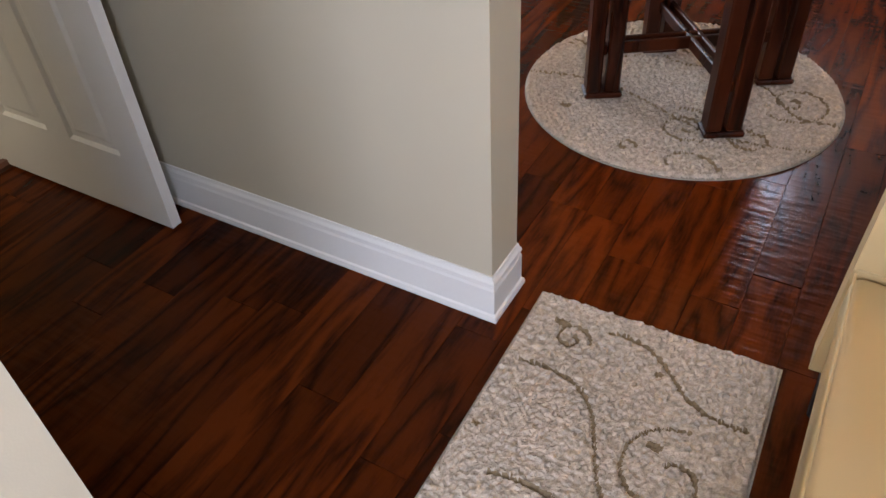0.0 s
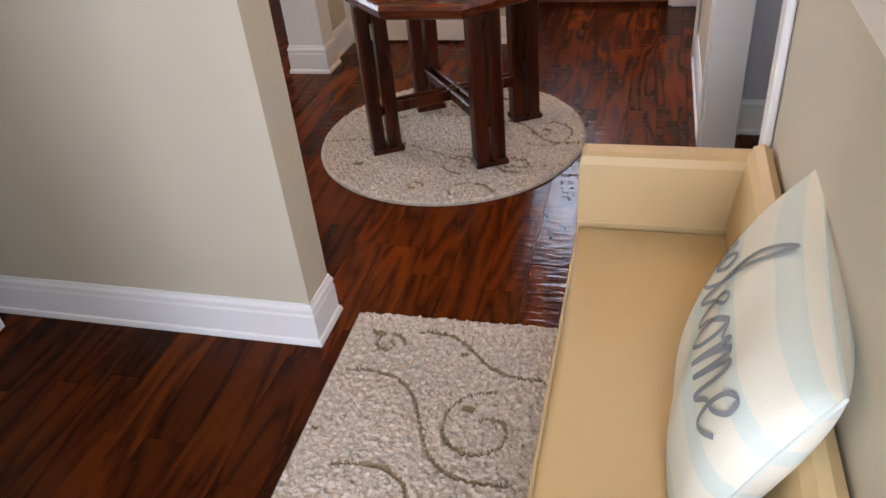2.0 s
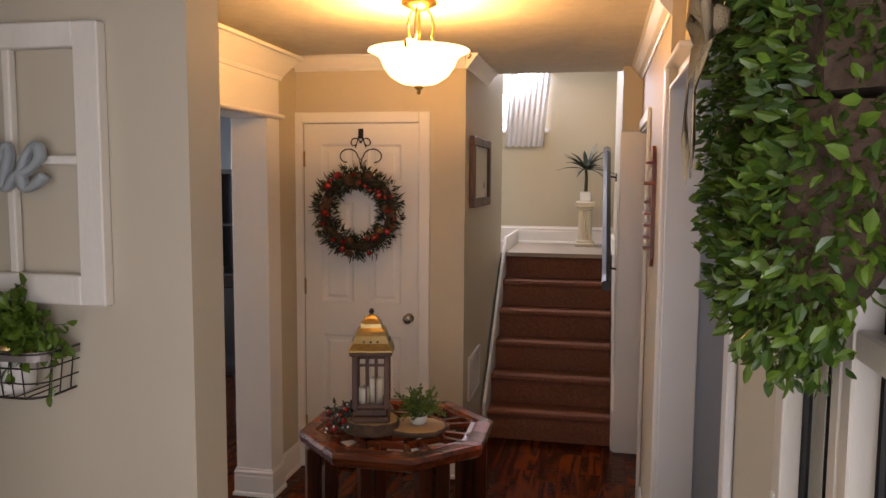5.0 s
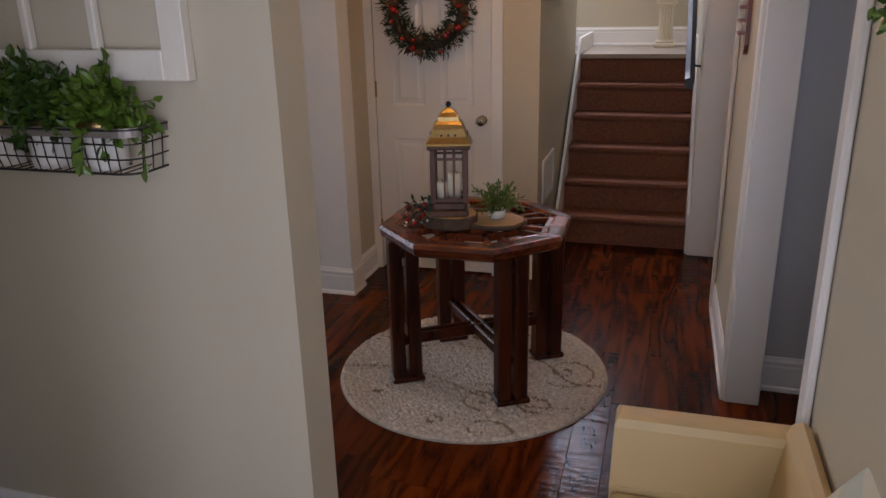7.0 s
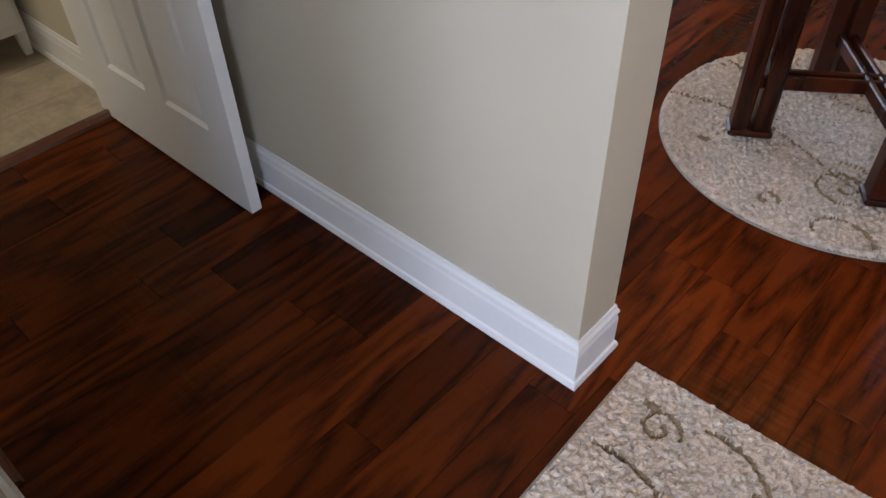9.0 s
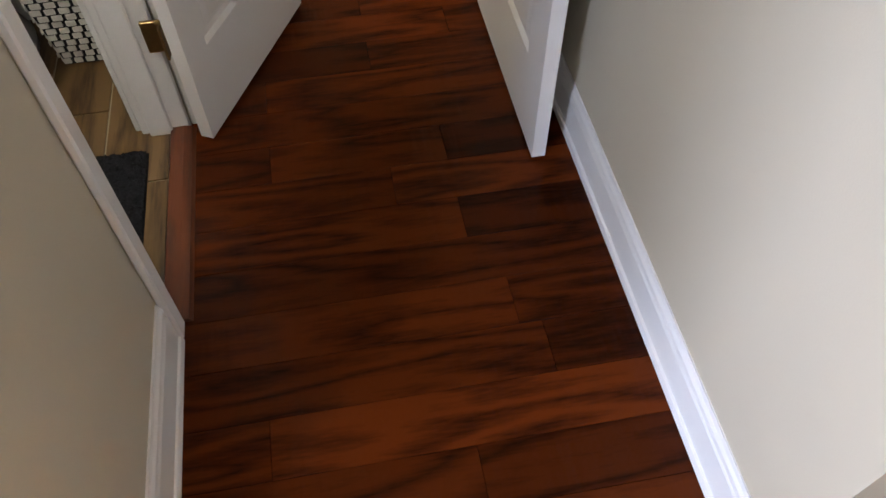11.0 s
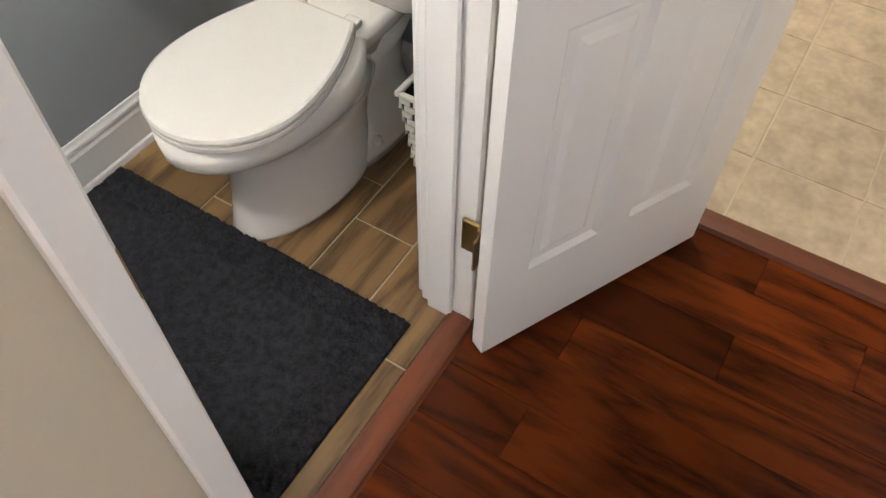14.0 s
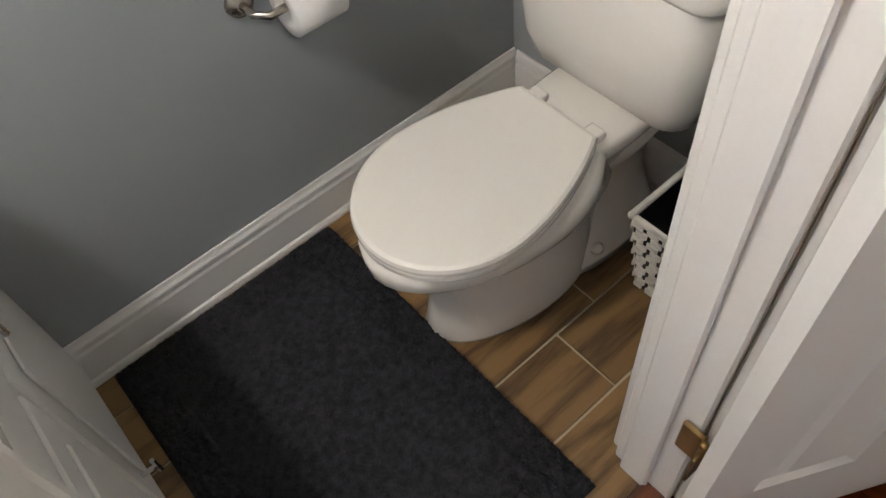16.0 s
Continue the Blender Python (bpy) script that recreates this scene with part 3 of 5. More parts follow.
# ---- doors ----
def six_panel_door(name, m, w, h, label, swing):
    """A leaf from its hinge edge at x = 0 to x = w, 35 mm thick, with two columns of raised panels."""
    t = 0.035
    d = thing(name, m, label, "door", kind="structure")
    k = h / 2.03
    st, mid = 0.115 * w / 0.76, 0.1 * w / 0.76
    rows = [(0.24 * k, 0.8 * k), (0.99 * k, 1.58 * k), (1.7 * k, 1.91 * k)]
    boxes = [(0, 0, 0, st, t, h), (w - st, 0, 0, w, t, h), (w / 2 - mid / 2, 0, 0.0, w / 2 + mid / 2, t, h)]
    zs = [0] + [z for r in rows for z in r] + [h]
    for a, b in ((st, w / 2 - mid / 2), (w / 2 + mid / 2, w - st)):
        for i in range(0, len(zs), 2):
            boxes.append((a, 0, zs[i], b, t, zs[i + 1]))
    for i, b in enumerate(boxes):
        part("stile" if i < 3 else "rail", B(b), TRIM, d)
    for a, b in ((st, w / 2 - mid / 2), (w / 2 + mid / 2, w - st)):
        for z0, z1 in rows:
            for y, s in ((0, 1), (t, -1)):
                rings = []
                for ins, dep in ((0.0, 0.0), (0.012, 0.009), (0.03, 0.009), (0.045, 0.003), (0.05, 0.003)):
                    yy = y + s * dep
                    rings.append([(a + ins, yy, z0 + ins), (b - ins, yy, z0 + ins), (b - ins, yy, z1 - ins), (a + ins, yy, z1 - ins)])
                bm = loft(rings, False)
                bm.verts.ensure_lookup_table()
                bm.faces.new(bm.verts[-4:])
                part("panel", bm, TRIM, d)
    return d


def knob(parent, x, y, z, out, material=NICKEL):
    prof = [(0.026, 0), (0.027, 0.006), (0.012, 0.01), (0.011, 0.03), (0.02, 0.036), (0.027, 0.05), (0.024, 0.062), (0.012, 0.066), (0.004, 0.067)]
    bm = lathe(prof, 20)
    bmesh.ops.transform(bm, matrix=pose(x, y, z, -90 if out > 0 else 90), verts=bm.verts)
    return part("knob", bm, material, parent, "brushed nickel knob", True)


closet = six_panel_door("door_closet", (-0.749, YC + 0.004, 0.012), 0.662, 1.96, "white six-panel closet door, closed", 0)
knob(closet, 0.612, 0, 0.885, -1)
for z in (0.2, 1.0, 1.72):
    part("hinge", B((-0.012, -0.012, z, 0.006, 0.0, z + 0.09), bevel=0.003), BRASS, closet)
halld = six_panel_door("door_hall", (-1.845, -0.126, 0.012), 0.8, 1.975, "white six-panel door standing open along the hall wall", 0)
knob(halld, 0.735, 0, 0.885, -1)
knob(halld, 0.735, 0.035, 0.885, 1)
part("latch_plate", B((0.7995, 0.006, 0.86, 0.802, 0.029, 0.915), bevel=0.0008), NICKEL, halld)
part("latch", B((0.802, 0.012, 0.878, 0.81, 0.024, 0.897), bevel=0.002), NICKEL, halld)
ang = math.degrees(math.atan2(0.27, -0.545))
bathd = six_panel_door("door_powder_room", pose(-1.262, -0.925, 0.012, 0, 0, ang), 0.6, 1.965, "white six-panel powder room door, wide open into the hall", 0)
knob(bathd, 0.55, 0, 0.885, -1)
knob(bathd, 0.55, 0.035, 0.885, 1)
for z in (0.265, 1.12, 1.72):
    hg = thing("door_hinge", (-1.305, -0.972, z), "worn antique brass butt hinge on the door frame", "hinge", "powder room hinges")
    part("jamb_leaf", B((-0.012, -0.04, 0, -0.002, 0.0, 0.085), bevel=0.002), BRASS, hg)
    part("pin", lathe([(0.007, -0.004), (0.008, 0.0), (0.0065, 0.004), (0.0065, 0.082), (0.008, 0.086), (0.005, 0.092)], 12, (0.004, 0.004, 0)), BRASS, hg, "", True)
    part("door_leaf", B((0.008, 0.004, 0, 0.034, 0.01, 0.085), bevel=0.002), BRASS, hg)
tagged(part("strike_plate", B((-0.7175, -1.025, 0.86, -0.714, -0.992, 0.93), bevel=0.001), BRASS), "brass strike plate let into the door frame", "strike plate")
tagged(part("wall_bumper", lathe([(0.0, 0), (0.035, 0), (0.035, 0.006), (0.03, 0.01), (0.0, 0.01)], 24), TRIM, smooth=False), "round white door bumper stuck on the wall", "door bumper").matrix_basis = pose(-1.1, -0.0015, 0.9, 90)

# thresholds
setting(part("threshold_powder_room", loft([[(x, -0.985 - 0.055, 0.0), (x, -0.985 + 0.012, 0.0), (x, -0.98, 0.012), (x, -1.0, 0.016), (x, -1.035, 0.014)] for x in (-1.32, -0.716)]), STRIP), "reddish oak threshold strip", "threshold")
setting(part("threshold_kitchen", loft([[(-1.84, y, 0.0), (-1.845, y, 0.012), (-1.87, y, 0.016), (-1.9, y, 0.012), (-1.905, y, 0.0)] for y in (-0.93, -0.06)]), STRIPY), "dark cherry threshold strip", "threshold")

# ---- foyer things ----
table = thing("octagonal_table", (0.115, 1.335, 0.022), "dark cherry octagonal table with an open fretwork top", "table")


def octa(r, z, n=8, a0=22.5):
    return [(r * math.cos(radians(a0 + 45 * i)), r * math.sin(radians(a0 + 45 * i)), z) for i in range(n)]


TOP = 0.668
rim = loft([octa(0.30, TOP - 0.005), octa(0.30, TOP - 0.055), octa(0.372, TOP - 0.055), octa(0.385, TOP - 0.045), octa(0.392, TOP - 0.018), octa(0.386, TOP - 0.003), octa(0.372, TOP), octa(0.33, TOP), octa(0.318, TOP - 0.008), octa(0.30, TOP - 0.005)], False)
part("rim", rim, TABLETOP, table, "octagonal moulded rim")
for i in range(8):
    a = radians(22.5 + 45 * i)
    b = radians(22.5 + 45 * (i + 1))
    c = (a + b) / 2
    for r0, a0, r1, a1 in ((0.305, a, 0.2, a), (0.2, a, 0.2, b), (0.29, c - 0.12, 0.2, c - 0.12), (0.2, a, 0.11, c), (0.11, c, 0.11, c + radians(45))):
        p, q = Vector((r0 * math.cos(a0), r0 * math.sin(a0), 0)), Vector((r1 * math.cos(a1), r1 * math.sin(a1), 0))
        d = q - p
        bm = bmesh.new()
        bmesh.ops.create_cube(bm, size=1, matrix=Matrix.LocRotScale((p + q) / 2 + Vector((0, 0, TOP - 0.02 + 0.0004 * i)), d.to_track_quat("X", "Z"), (d.length + 0.012, 0.02, 0.024)))
        part("fretwork_bar", bm, TABLETOP, table)
LEGS = [(0.19, -0.235, 30), (-0.265, -0.16, 30), (0.265, 0.19, 30), (-0.19, 0.265, 30)]
for lx, ly, la in LEGS:
    leg = part("leg", B((-0.06, -0.036, 0.02, -0.007, 0.036, TOP - 0.05), (0.007, -0.036, 0.02, 0.06, 0.036, TOP - 0.05), (-0.007, -0.02, 0.16, 0.007, 0.02, 0.2), (-0.007, -0.02, 0.54, 0.007, 0.02, 0.58), bevel=0.006), TABLEWOOD, table, "split double-post leg")
    leg.matrix_basis = pose(lx, ly, 0, 0, 0, la)
    foot = part("foot", B((-0.066, -0.044, 0, 0.07, 0.044, 0.022), bevel=0.006), TABLEWOOD, leg)
for (ax, ay, _), (bx, by, _) in ((LEGS[0], LEGS[3]), (LEGS[1], LEGS[2])):
    d = Vector((bx - ax, by - ay, 0))
    side = Vector((-d.y, d.x, 0)).normalized()
    for s in (-0.02, 0.02):
        bm = bmesh.new()
        bmesh.ops.create_cube(bm, size=1, matrix=Matrix.LocRotScale(Vector(((ax + bx) / 2, (ay + by) / 2, 0.19)) + side * s, d.to_track_quat("X", "Z"), (d.length - 0.07, 0.018, 0.045)))
        bmesh.ops.bevel(bm, geom=bm.edges[:], offset=0.004, segments=1, affect="EDGES")
        part("stretcher", bm, TABLEWOOD, table)


# things on the table
Z = 0.022 + TOP


def log_slice(m, rx, ry, h, seed, label):
    rng = random.Random(seed)
    n = 40
    wob = [1 + rng.uniform(-0.03, 0.03) for _ in range(n)]
    ring = lambda k, z: [(rx * k * w * math.cos(2 * math.pi * i / n), ry * k * w * math.sin(2 * math.pi * i / n), z) for i, w in enumerate(wob)]
    s = thing("wood_slice", m, label, "wood slice", "slices on the table")
    part("bark", loft([ring(0.97, 0), ring(1.0, 0.006), ring(1.01, h * 0.5), ring(1.0, h - 0.006), ring(0.955, h - 0.003), ring(0.955, 0.001)], False), BARK, s)
    part("cut_face", loft([ring(0.955, 0.001), ring(0.955, h - 0.001), ring(0.4, h), ring(0.1, h)]), SLICE, s)
    return s


log_slice((0.195, 1.29, Z), 0.125, 0.1, 0.022, 3, "thin pale oval slice of wood with bark edge")
log_slice((0.03, 1.25, Z), 0.11, 0.095, 0.05, 4, "thick round slice of log under the lantern")
ln = thing("lantern", pose(0.03, 1.25, Z + 0.05, 0, 0, 14) @ Matrix.Scale(1.17, 4), "brown wooden lantern with a pagoda roof of pierced brass", "lantern")
part("plinth", B((-0.062, -0.062, 0, 0.062, 0.062, 0.02), (-0.054, -0.054, 0.02, 0.054, 0.054, 0.045), bevel=0.004), LANTERNWOOD, ln)
for sx in (-1, 1):
    for sy in (-1, 1):
        part("post", B((sx * 0.052 - 0.009, sy * 0.052 - 0.009, 0.045, sx * 0.052 + 0.009, sy * 0.052 + 0.009, 0.222), bevel=0.002), LANTERNWOOD, ln)
for a in range(4):
    g = part("side_grille", B((-0.043, -0.0545, 0.048, 0.043, -0.0495, 0.06), (-0.043, -0.0545, 0.186, 0.043, -0.0495, 0.194), (-0.018, -0.054, 0.06, -0.012, -0.05, 0.222), (0.012, -0.054, 0.06, 0.018, -0.05, 0.222)), LANTERNWOOD, ln)
    g.matrix_basis = pose(0, 0, 0, 0, 0, 90 * a)
part("top_frame", B((-0.07, -0.07, 0.222, 0.07, 0.07, 0.236), bevel=0.004), LANTERNWOOD, ln)
sq = lambda r, z: [(r * x, r * y, z) for x, y in ((-1, -1), (0, -1.06), (1, -1), (1.06, 0), (1, 1), (0, 1.06), (-1, 1), (-1.06, 0))]
part("roof", loft([sq(0.072, 0.236), sq(0.07, 0.242), sq(0.058, 0.262), sq(0.05, 0.286), sq(0.044, 0.3), sq(0.034, 0.31), sq(0.032, 0.322), sq(0.022, 0.336), sq(0.01, 0.346), sq(0.004, 0.352)]), BRASS, ln, "pierced brass pagoda roof")
# black discs on the brass stand in for the shade inside its holes
for a in range(4):
    for k in (-0.022, 0, 0.022):
        hole = part("vent_hole_disc", lathe([(0.004, -0.0008), (0.004, 0.0012)], 10), BLACK, ln)
        hole.matrix_basis = pose(0, 0, 0, 0, 0, 90 * a) @ pose(k, -0.0605, 0.268, 70)
part("finial", lathe([(0.004, 0.35), (0.009, 0.356), (0.009, 0.362), (0.004, 0.368)], 12), BLACK, ln, "", True)
for cx, cy, ch, cr in ((0.016, 0.012, 0.085, 0.022), (-0.024, -0.012, 0.06, 0.018)):
    cd = thing("candle", ln.matrix_basis @ pose(cx, cy, 0.046), "ivory pillar candle inside the lantern", "candle", "candles in the lantern")
    part("wax", lathe([(cr, 0), (cr, ch), (cr * 0.8, ch + 0.001), (cr * 0.2, ch - 0.003)], 20), CANDLE, cd, "", True)
    part("wick", lathe([(0.0012, ch - 0.004), (0.0012, ch + 0.008)], 6), BLACK, cd)
rng = random.Random(5)
pp = thing("potted_greenery", (0.205, 1.3, Z + 0.022), "small green plant in a clear glass pot", "potted plant")
part("pot", lathe([(0.026, 0), (0.034, 0.01), (0.037, 0.034), (0.034, 0.036), (0.03, 0.012), (0.01, 0.006)], 20), surf("frosted_pot", (0.6, 0.62, 0.55), 0.15, var=0.1, bump=0), pp, "", True)
stems, spots = [], []
for i in range(64):
    a, s = rng.uniform(0, 6.283), rng.uniform(0.25, 1.0)
    tip = Vector((0.105 * s * math.cos(a), 0.105 * s * math.sin(a), rng.uniform(0.06, 0.165) - 0.035 * s))
    base = Vector((0.012 * math.cos(a), 0.012 * math.sin(a), 0.02))
    midp = base.lerp(tip, 0.5) + Vector((0, 0, 0.02))
    stems.append([base, midp, tip])
    for k in range(9):
        u = 0.3 + 0.7 * k / 8
        q = base.lerp(midp, u * 2) if u < 0.5 else midp.lerp(tip, u * 2 - 1)
        spots.append((q, (tip - base).normalized()))
part("stem_bunch", tubes(stems, 0.001, 4), LEAFDARK, pp)
leaves("foliage", spots, 0.017, LEAF, pp, 6, 1.0, 0.5)
bs = thing("berry_spray", (-0.085, 1.2, Z), "spray of red berries and white buds with dark leaves", "berry spray")
rng = random.Random(8)
for i in range(12):
    p = (rng.uniform(-0.035, 0.05), rng.uniform(-0.075, 0.075), rng.uniform(0.014, 0.085))
    r = rng.uniform(0.011, 0.017)
    part("berry", lathe([(0.001, -r), (r * 0.7, -r * 0.7), (r, 0), (r * 0.7, r * 0.7), (0.001, r)], 12, p), BERRY, bs, "", True)
for i in range(10):
    p = (rng.uniform(-0.05, 0.055), rng.uniform(-0.09, 0.085), rng.uniform(0.01, 0.05))
    part("bud", lathe([(0.001, -0.005), (0.005, 0), (0.001, 0.005)], 8, p), CANDLE, bs, "", True)
part("twig", tubes([[(0, -0.09, 0.006), (0.01, 0, 0.03), (0.02, 0.09, 0.07)], [(-0.03, -0.05, 0.006), (0, 0.02, 0.04), (-0.03, 0.07, 0.06)]], 0.002, 5), BARK, bs)
leaves("leaf_spray", [((rng.uniform(-0.055, 0.06), rng.uniform(-0.1, 0.1), rng.uniform(0.004, 0.1)), (0, 0, 0.4)) for _ in range(150)], 0.026, FIR, bs, 9, 1.2, 0.42)

# closet door wreath on its iron hanger
hk = thing("wreath_hanger", (-0.414, YC - 0.004, -0.012), "black scrolled iron over-door hanger", "wreath hanger")


def scroll(c, r0, a0, turns, sx, n=22):
    return [(c[0] + sx * r0 * (1 - 0.75 * i / n) * math.cos(a0 + turns * 6.283 * i / n), -0.006, c[1] + r0 * (1 - 0.75 * i / n) * math.sin(a0 + turns * 6.283 * i / n)) for i in range(n + 1)]


part("strap", B((-0.014, -0.005, 1.9, 0.014, 0.002, 1.955), bevel=0.001), BLACK, hk)
for sx in (-1, 1):
    part("lower_scroll", tubes([[(0, -0.006, 1.735), (sx * 0.006, -0.006, 1.79)] + [(sx * (0.075 + 0.06 * math.cos(math.pi - 4.6 * i / 16) * (1 - i / 40)), -0.006, 1.80 + 0.05 * math.sin(math.pi - 4.6 * i / 16) * (1 - i / 40)) for i in range(17)]], 0.0035), BLACK, hk)
    part("upper_scroll", tubes([scroll((sx * 0.035, 1.875), 0.034, math.pi, -0.9, sx) , [(0, -0.006, 1.95), (sx * 0.03, -0.006, 1.85)]], 0.0035), BLACK, hk)


def wreath(name, m, R, r, label, seed, kinds, flat):
    """A ring in the local xz plane, dressed with leaves and fruit."""
    w = thing(name, m, label, "wreath")
    rng = random.Random(seed)
    part("ring", tubes([[(R * math.cos(6.283 * i / 36), 0, R * math.sin(6.283 * i / 36)) for i in range(37)]], r * 0.45, 8), BARK, w)
    for nm, mat_, count, size, spread, ratio in kinds:
        sp = []
        for _ in range(count):
            a, b = rng.uniform(0, 6.283), rng.uniform(0, 6.283)
            rr = r * rng.uniform(0.35, 1.0)
            o = Vector((math.cos(a) * math.cos(b), -abs(math.sin(b)) * 0.9 if rng.random() < 0.75 else math.sin(b) * 0.4, math.sin(a) * math.cos(b)))
            q = Vector((R * math.cos(a), 0, R * math.sin(a))) + o * rr
            q.y *= flat
            sp.append((q, o))
        leaves(nm, sp, size, mat_, w, seed + 1, spread, ratio)
    return w, rng


wr, rng = wreath("berry_wreath", pose(-0.411, YC - 0.07, 1.487), 0.19, 0.06, "dark fir wreath with red apples, berries and pine cones", 21, (("fir_foliage", FIR, 1700, 0.042, 0.8, 0.16), ("leaf_foliage", PALM, 420, 0.03, 0.8, 0.5)), 1.0)
for i in range(30):
    a, rr = rng.uniform(0, 6.283), 0.19 + rng.uniform(-0.045, 0.045)
    p, s = (rr * math.cos(a), -0.05 - rng.uniform(0, 0.012), rr * math.sin(a)), rng.choice((0.011, 0.014, 0.021))
    part("apple" if s > 0.02 else "berry", lathe([(s * 0.25, -s * 0.85), (s * 0.75, -s * 0.65), (s, 0), (s * 0.75, s * 0.65), (s * 0.2, s * 0.8)], 12, p), BERRY, wr, "", True)
for i in range(16):
    a, rr = rng.uniform(0, 6.283), 0.19 + rng.uniform(-0.04, 0.04)
    c = part("pine_cone", lathe([(0.006, -0.022), (0.016, -0.018), (0.012, -0.014), (0.021, -0.008), (0.015, -0.004), (0.021, 0.002), (0.014, 0.006), (0.016, 0.012), (0.006, 0.022)], 9), CONE, wr)
    c.matrix_basis = pose(rr * math.cos(a), -0.055, rr * math.sin(a), rng.uniform(0, 180), rng.uniform(0, 180), 0)

# ceiling lamp
cl = thing("ceiling_light", (0.19, 1.35, 0.03), "lit alabaster glass bowl light with brass scroll arms", "ceiling light")
part("canopy", lathe([(0.07, H - 0.03), (0.068, H - 0.042), (0.03, H - 0.06), (0.012, H - 0.065)], 24), BRASS, cl, "", True)
part("stem", lathe([(0.006, 1.99), (0.006, H - 0.03)], 10), BRASS, cl)
bowl = [(0.012, 1.995), (0.07, 2.005), (0.11, 2.03), (0.135, 2.065), (0.15, 2.1), (0.175, 2.118), (0.195, 2.125), (0.192, 2.13), (0.172, 2.124), (0.146, 2.106), (0.13, 2.07), (0.105, 2.035), (0.068, 2.01), (0.012, 2.0)]
part("glass_bowl", lathe(bowl, 40, caps=False), LAMPGLASS, cl, "glowing amber-white glass bowl", True)
part("finial", lathe([(0.003, 1.962), (0.009, 1.968), (0.006, 1.978), (0.014, 1.984), (0.02, 1.992), (0.014, 1.997)], 16), BRASS, cl, "", True)
for k in range(3):
    a = radians(30 + 120 * k)
    pts = [(r * math.cos(a), r * math.sin(a), z) for r, z in ((0.012, 2.3), (0.03, 2.29), (0.05, 2.26), (0.06, 2.22), (0.05, 2.18), (0.075, 2.15), (0.12, 2.145), (0.17, 2.14), (0.2, 2.135), (0.212, 2.12), (0.2, 2.11))]
    part("scroll_arm", tubes([pts], 0.005), BRASS, cl)

# picture on the stair wall, vent, handrail, pedestal and palm
pf = thing("picture_frame", (0.171, 2.97, 1.71), "brown wooden picture frame with a pale print", "picture")
part("frame", B((0, -0.33, -0.2, 0.03, 0.33, -0.15), (0, -0.33, 0.15, 0.03, 0.33, 0.2), (0, -0.33, -0.15, 0.03, -0.27, 0.15), (0, 0.27, -0.15, 0.03, 0.33, 0.15), bevel=0.004), LANTERNWOOD, pf)
part("print", B((0.004, -0.27, -0.15, 0.012, 0.27, 0.15)), surf("pale_print", (0.55, 0.52, 0.45), 0.3, var=0.2, scale=8, bump=0), pf)
vt = thing("air_return_grille", (0.171, 2.85, 0.4), "white metal return air grille low on the wall", "wall vent")
part("frame", B((0, -0.2, 0, 0.012, 0.2, 0.025), (0, -0.2, 0.225, 0.012, 0.2, 0.25), (0, -0.2, 0.025, 0.012, -0.175, 0.225), (0, 0.175, 0.025, 0.012, 0.2, 0.225), bevel=0.002), TRIM, vt)
for i in range(14):
    part("slat", B((0.001, -0.175, 0.03 + i * 0.014, 0.009, 0.175, 0.038 + i * 0.014)), TRIM, vt)
hr = thing("handrail", (0, 0, 0), "black metal handrail on the stair wall", "handrail")
part("rail", loft([[(0.935 + dx, y, z + dz) for dx, dz in ((-0.022, -0.03), (0.022, -0.03), (0.026, 0.02), (0, 0.032), (-0.026, 0.02))] for y, z in ((3.0, 1.05), (3.06, 1.08), (4.3, 1.86), (4.5, 1.9))]), BLACK, hr)
for y, z in ((3.25, 1.2), (4.15, 1.77)):
    part("bracket", tubes([[(0.935, y, z - 0.02), (0.94, y, z - 0.07), (1.0, y, z - 0.08)]], 0.007), BLACK, hr)
    part("wall_plate", B((0.997, y - 0.025, z - 0.11, 1.005, y + 0.025, z - 0.05), bevel=0.002), BLACK, hr)
tagged(part("switch_plate", B((0.998, 3.19, 1.08, 1.006, 3.26, 1.2), bevel=0.003), TRIM), "white light switch plate beside the stairs", "light switch")
pd = thing("pedestal", (0.775, 4.85, 1.124), "cream fluted plaster pedestal", "pedestal")
part("base", B((-0.08, -0.08, 0, 0.08, 0.08, 0.03), (-0.068, -0.068, 0.03, 0.068, 0.068, 0.05), bevel=0.006), CREAM, pd)
fl = [(0.052 + 0.004 * math.cos(i * math.pi), i) for i in range(32)]
part("shaft", loft([[(r * k * math.cos(6.283 * i / 32), r * k * math.sin(6.283 * i / 32), z) for r, i in fl] for z, k in ((0.05, 1.1), (0.07, 1.0), (0.3, 0.92))]), CREAM, pd)
part("capital", B((-0.06, -0.06, 0.3, 0.06, 0.06, 0.32), (-0.08, -0.08, 0.32, 0.08, 0.08, 0.37), bevel=0.008), CREAM, pd)
pm = thing("palm_plant", (0.775, 4.85, 1.494), "dark artificial palm in a small white pot", "potted plant")
part("pot", B((-0.045, -0.045, 0, 0.045, 0.045, 0.08), bevel=0.006), TRIM, pm)
part("trunk", tubes([[(0, 0, 0.07), (0.004, 0, 0.2), (-0.006, 0, 0.3)]], [0.016, 0.013, 0.01]), PALM, pm)
rng = random.Random(12)
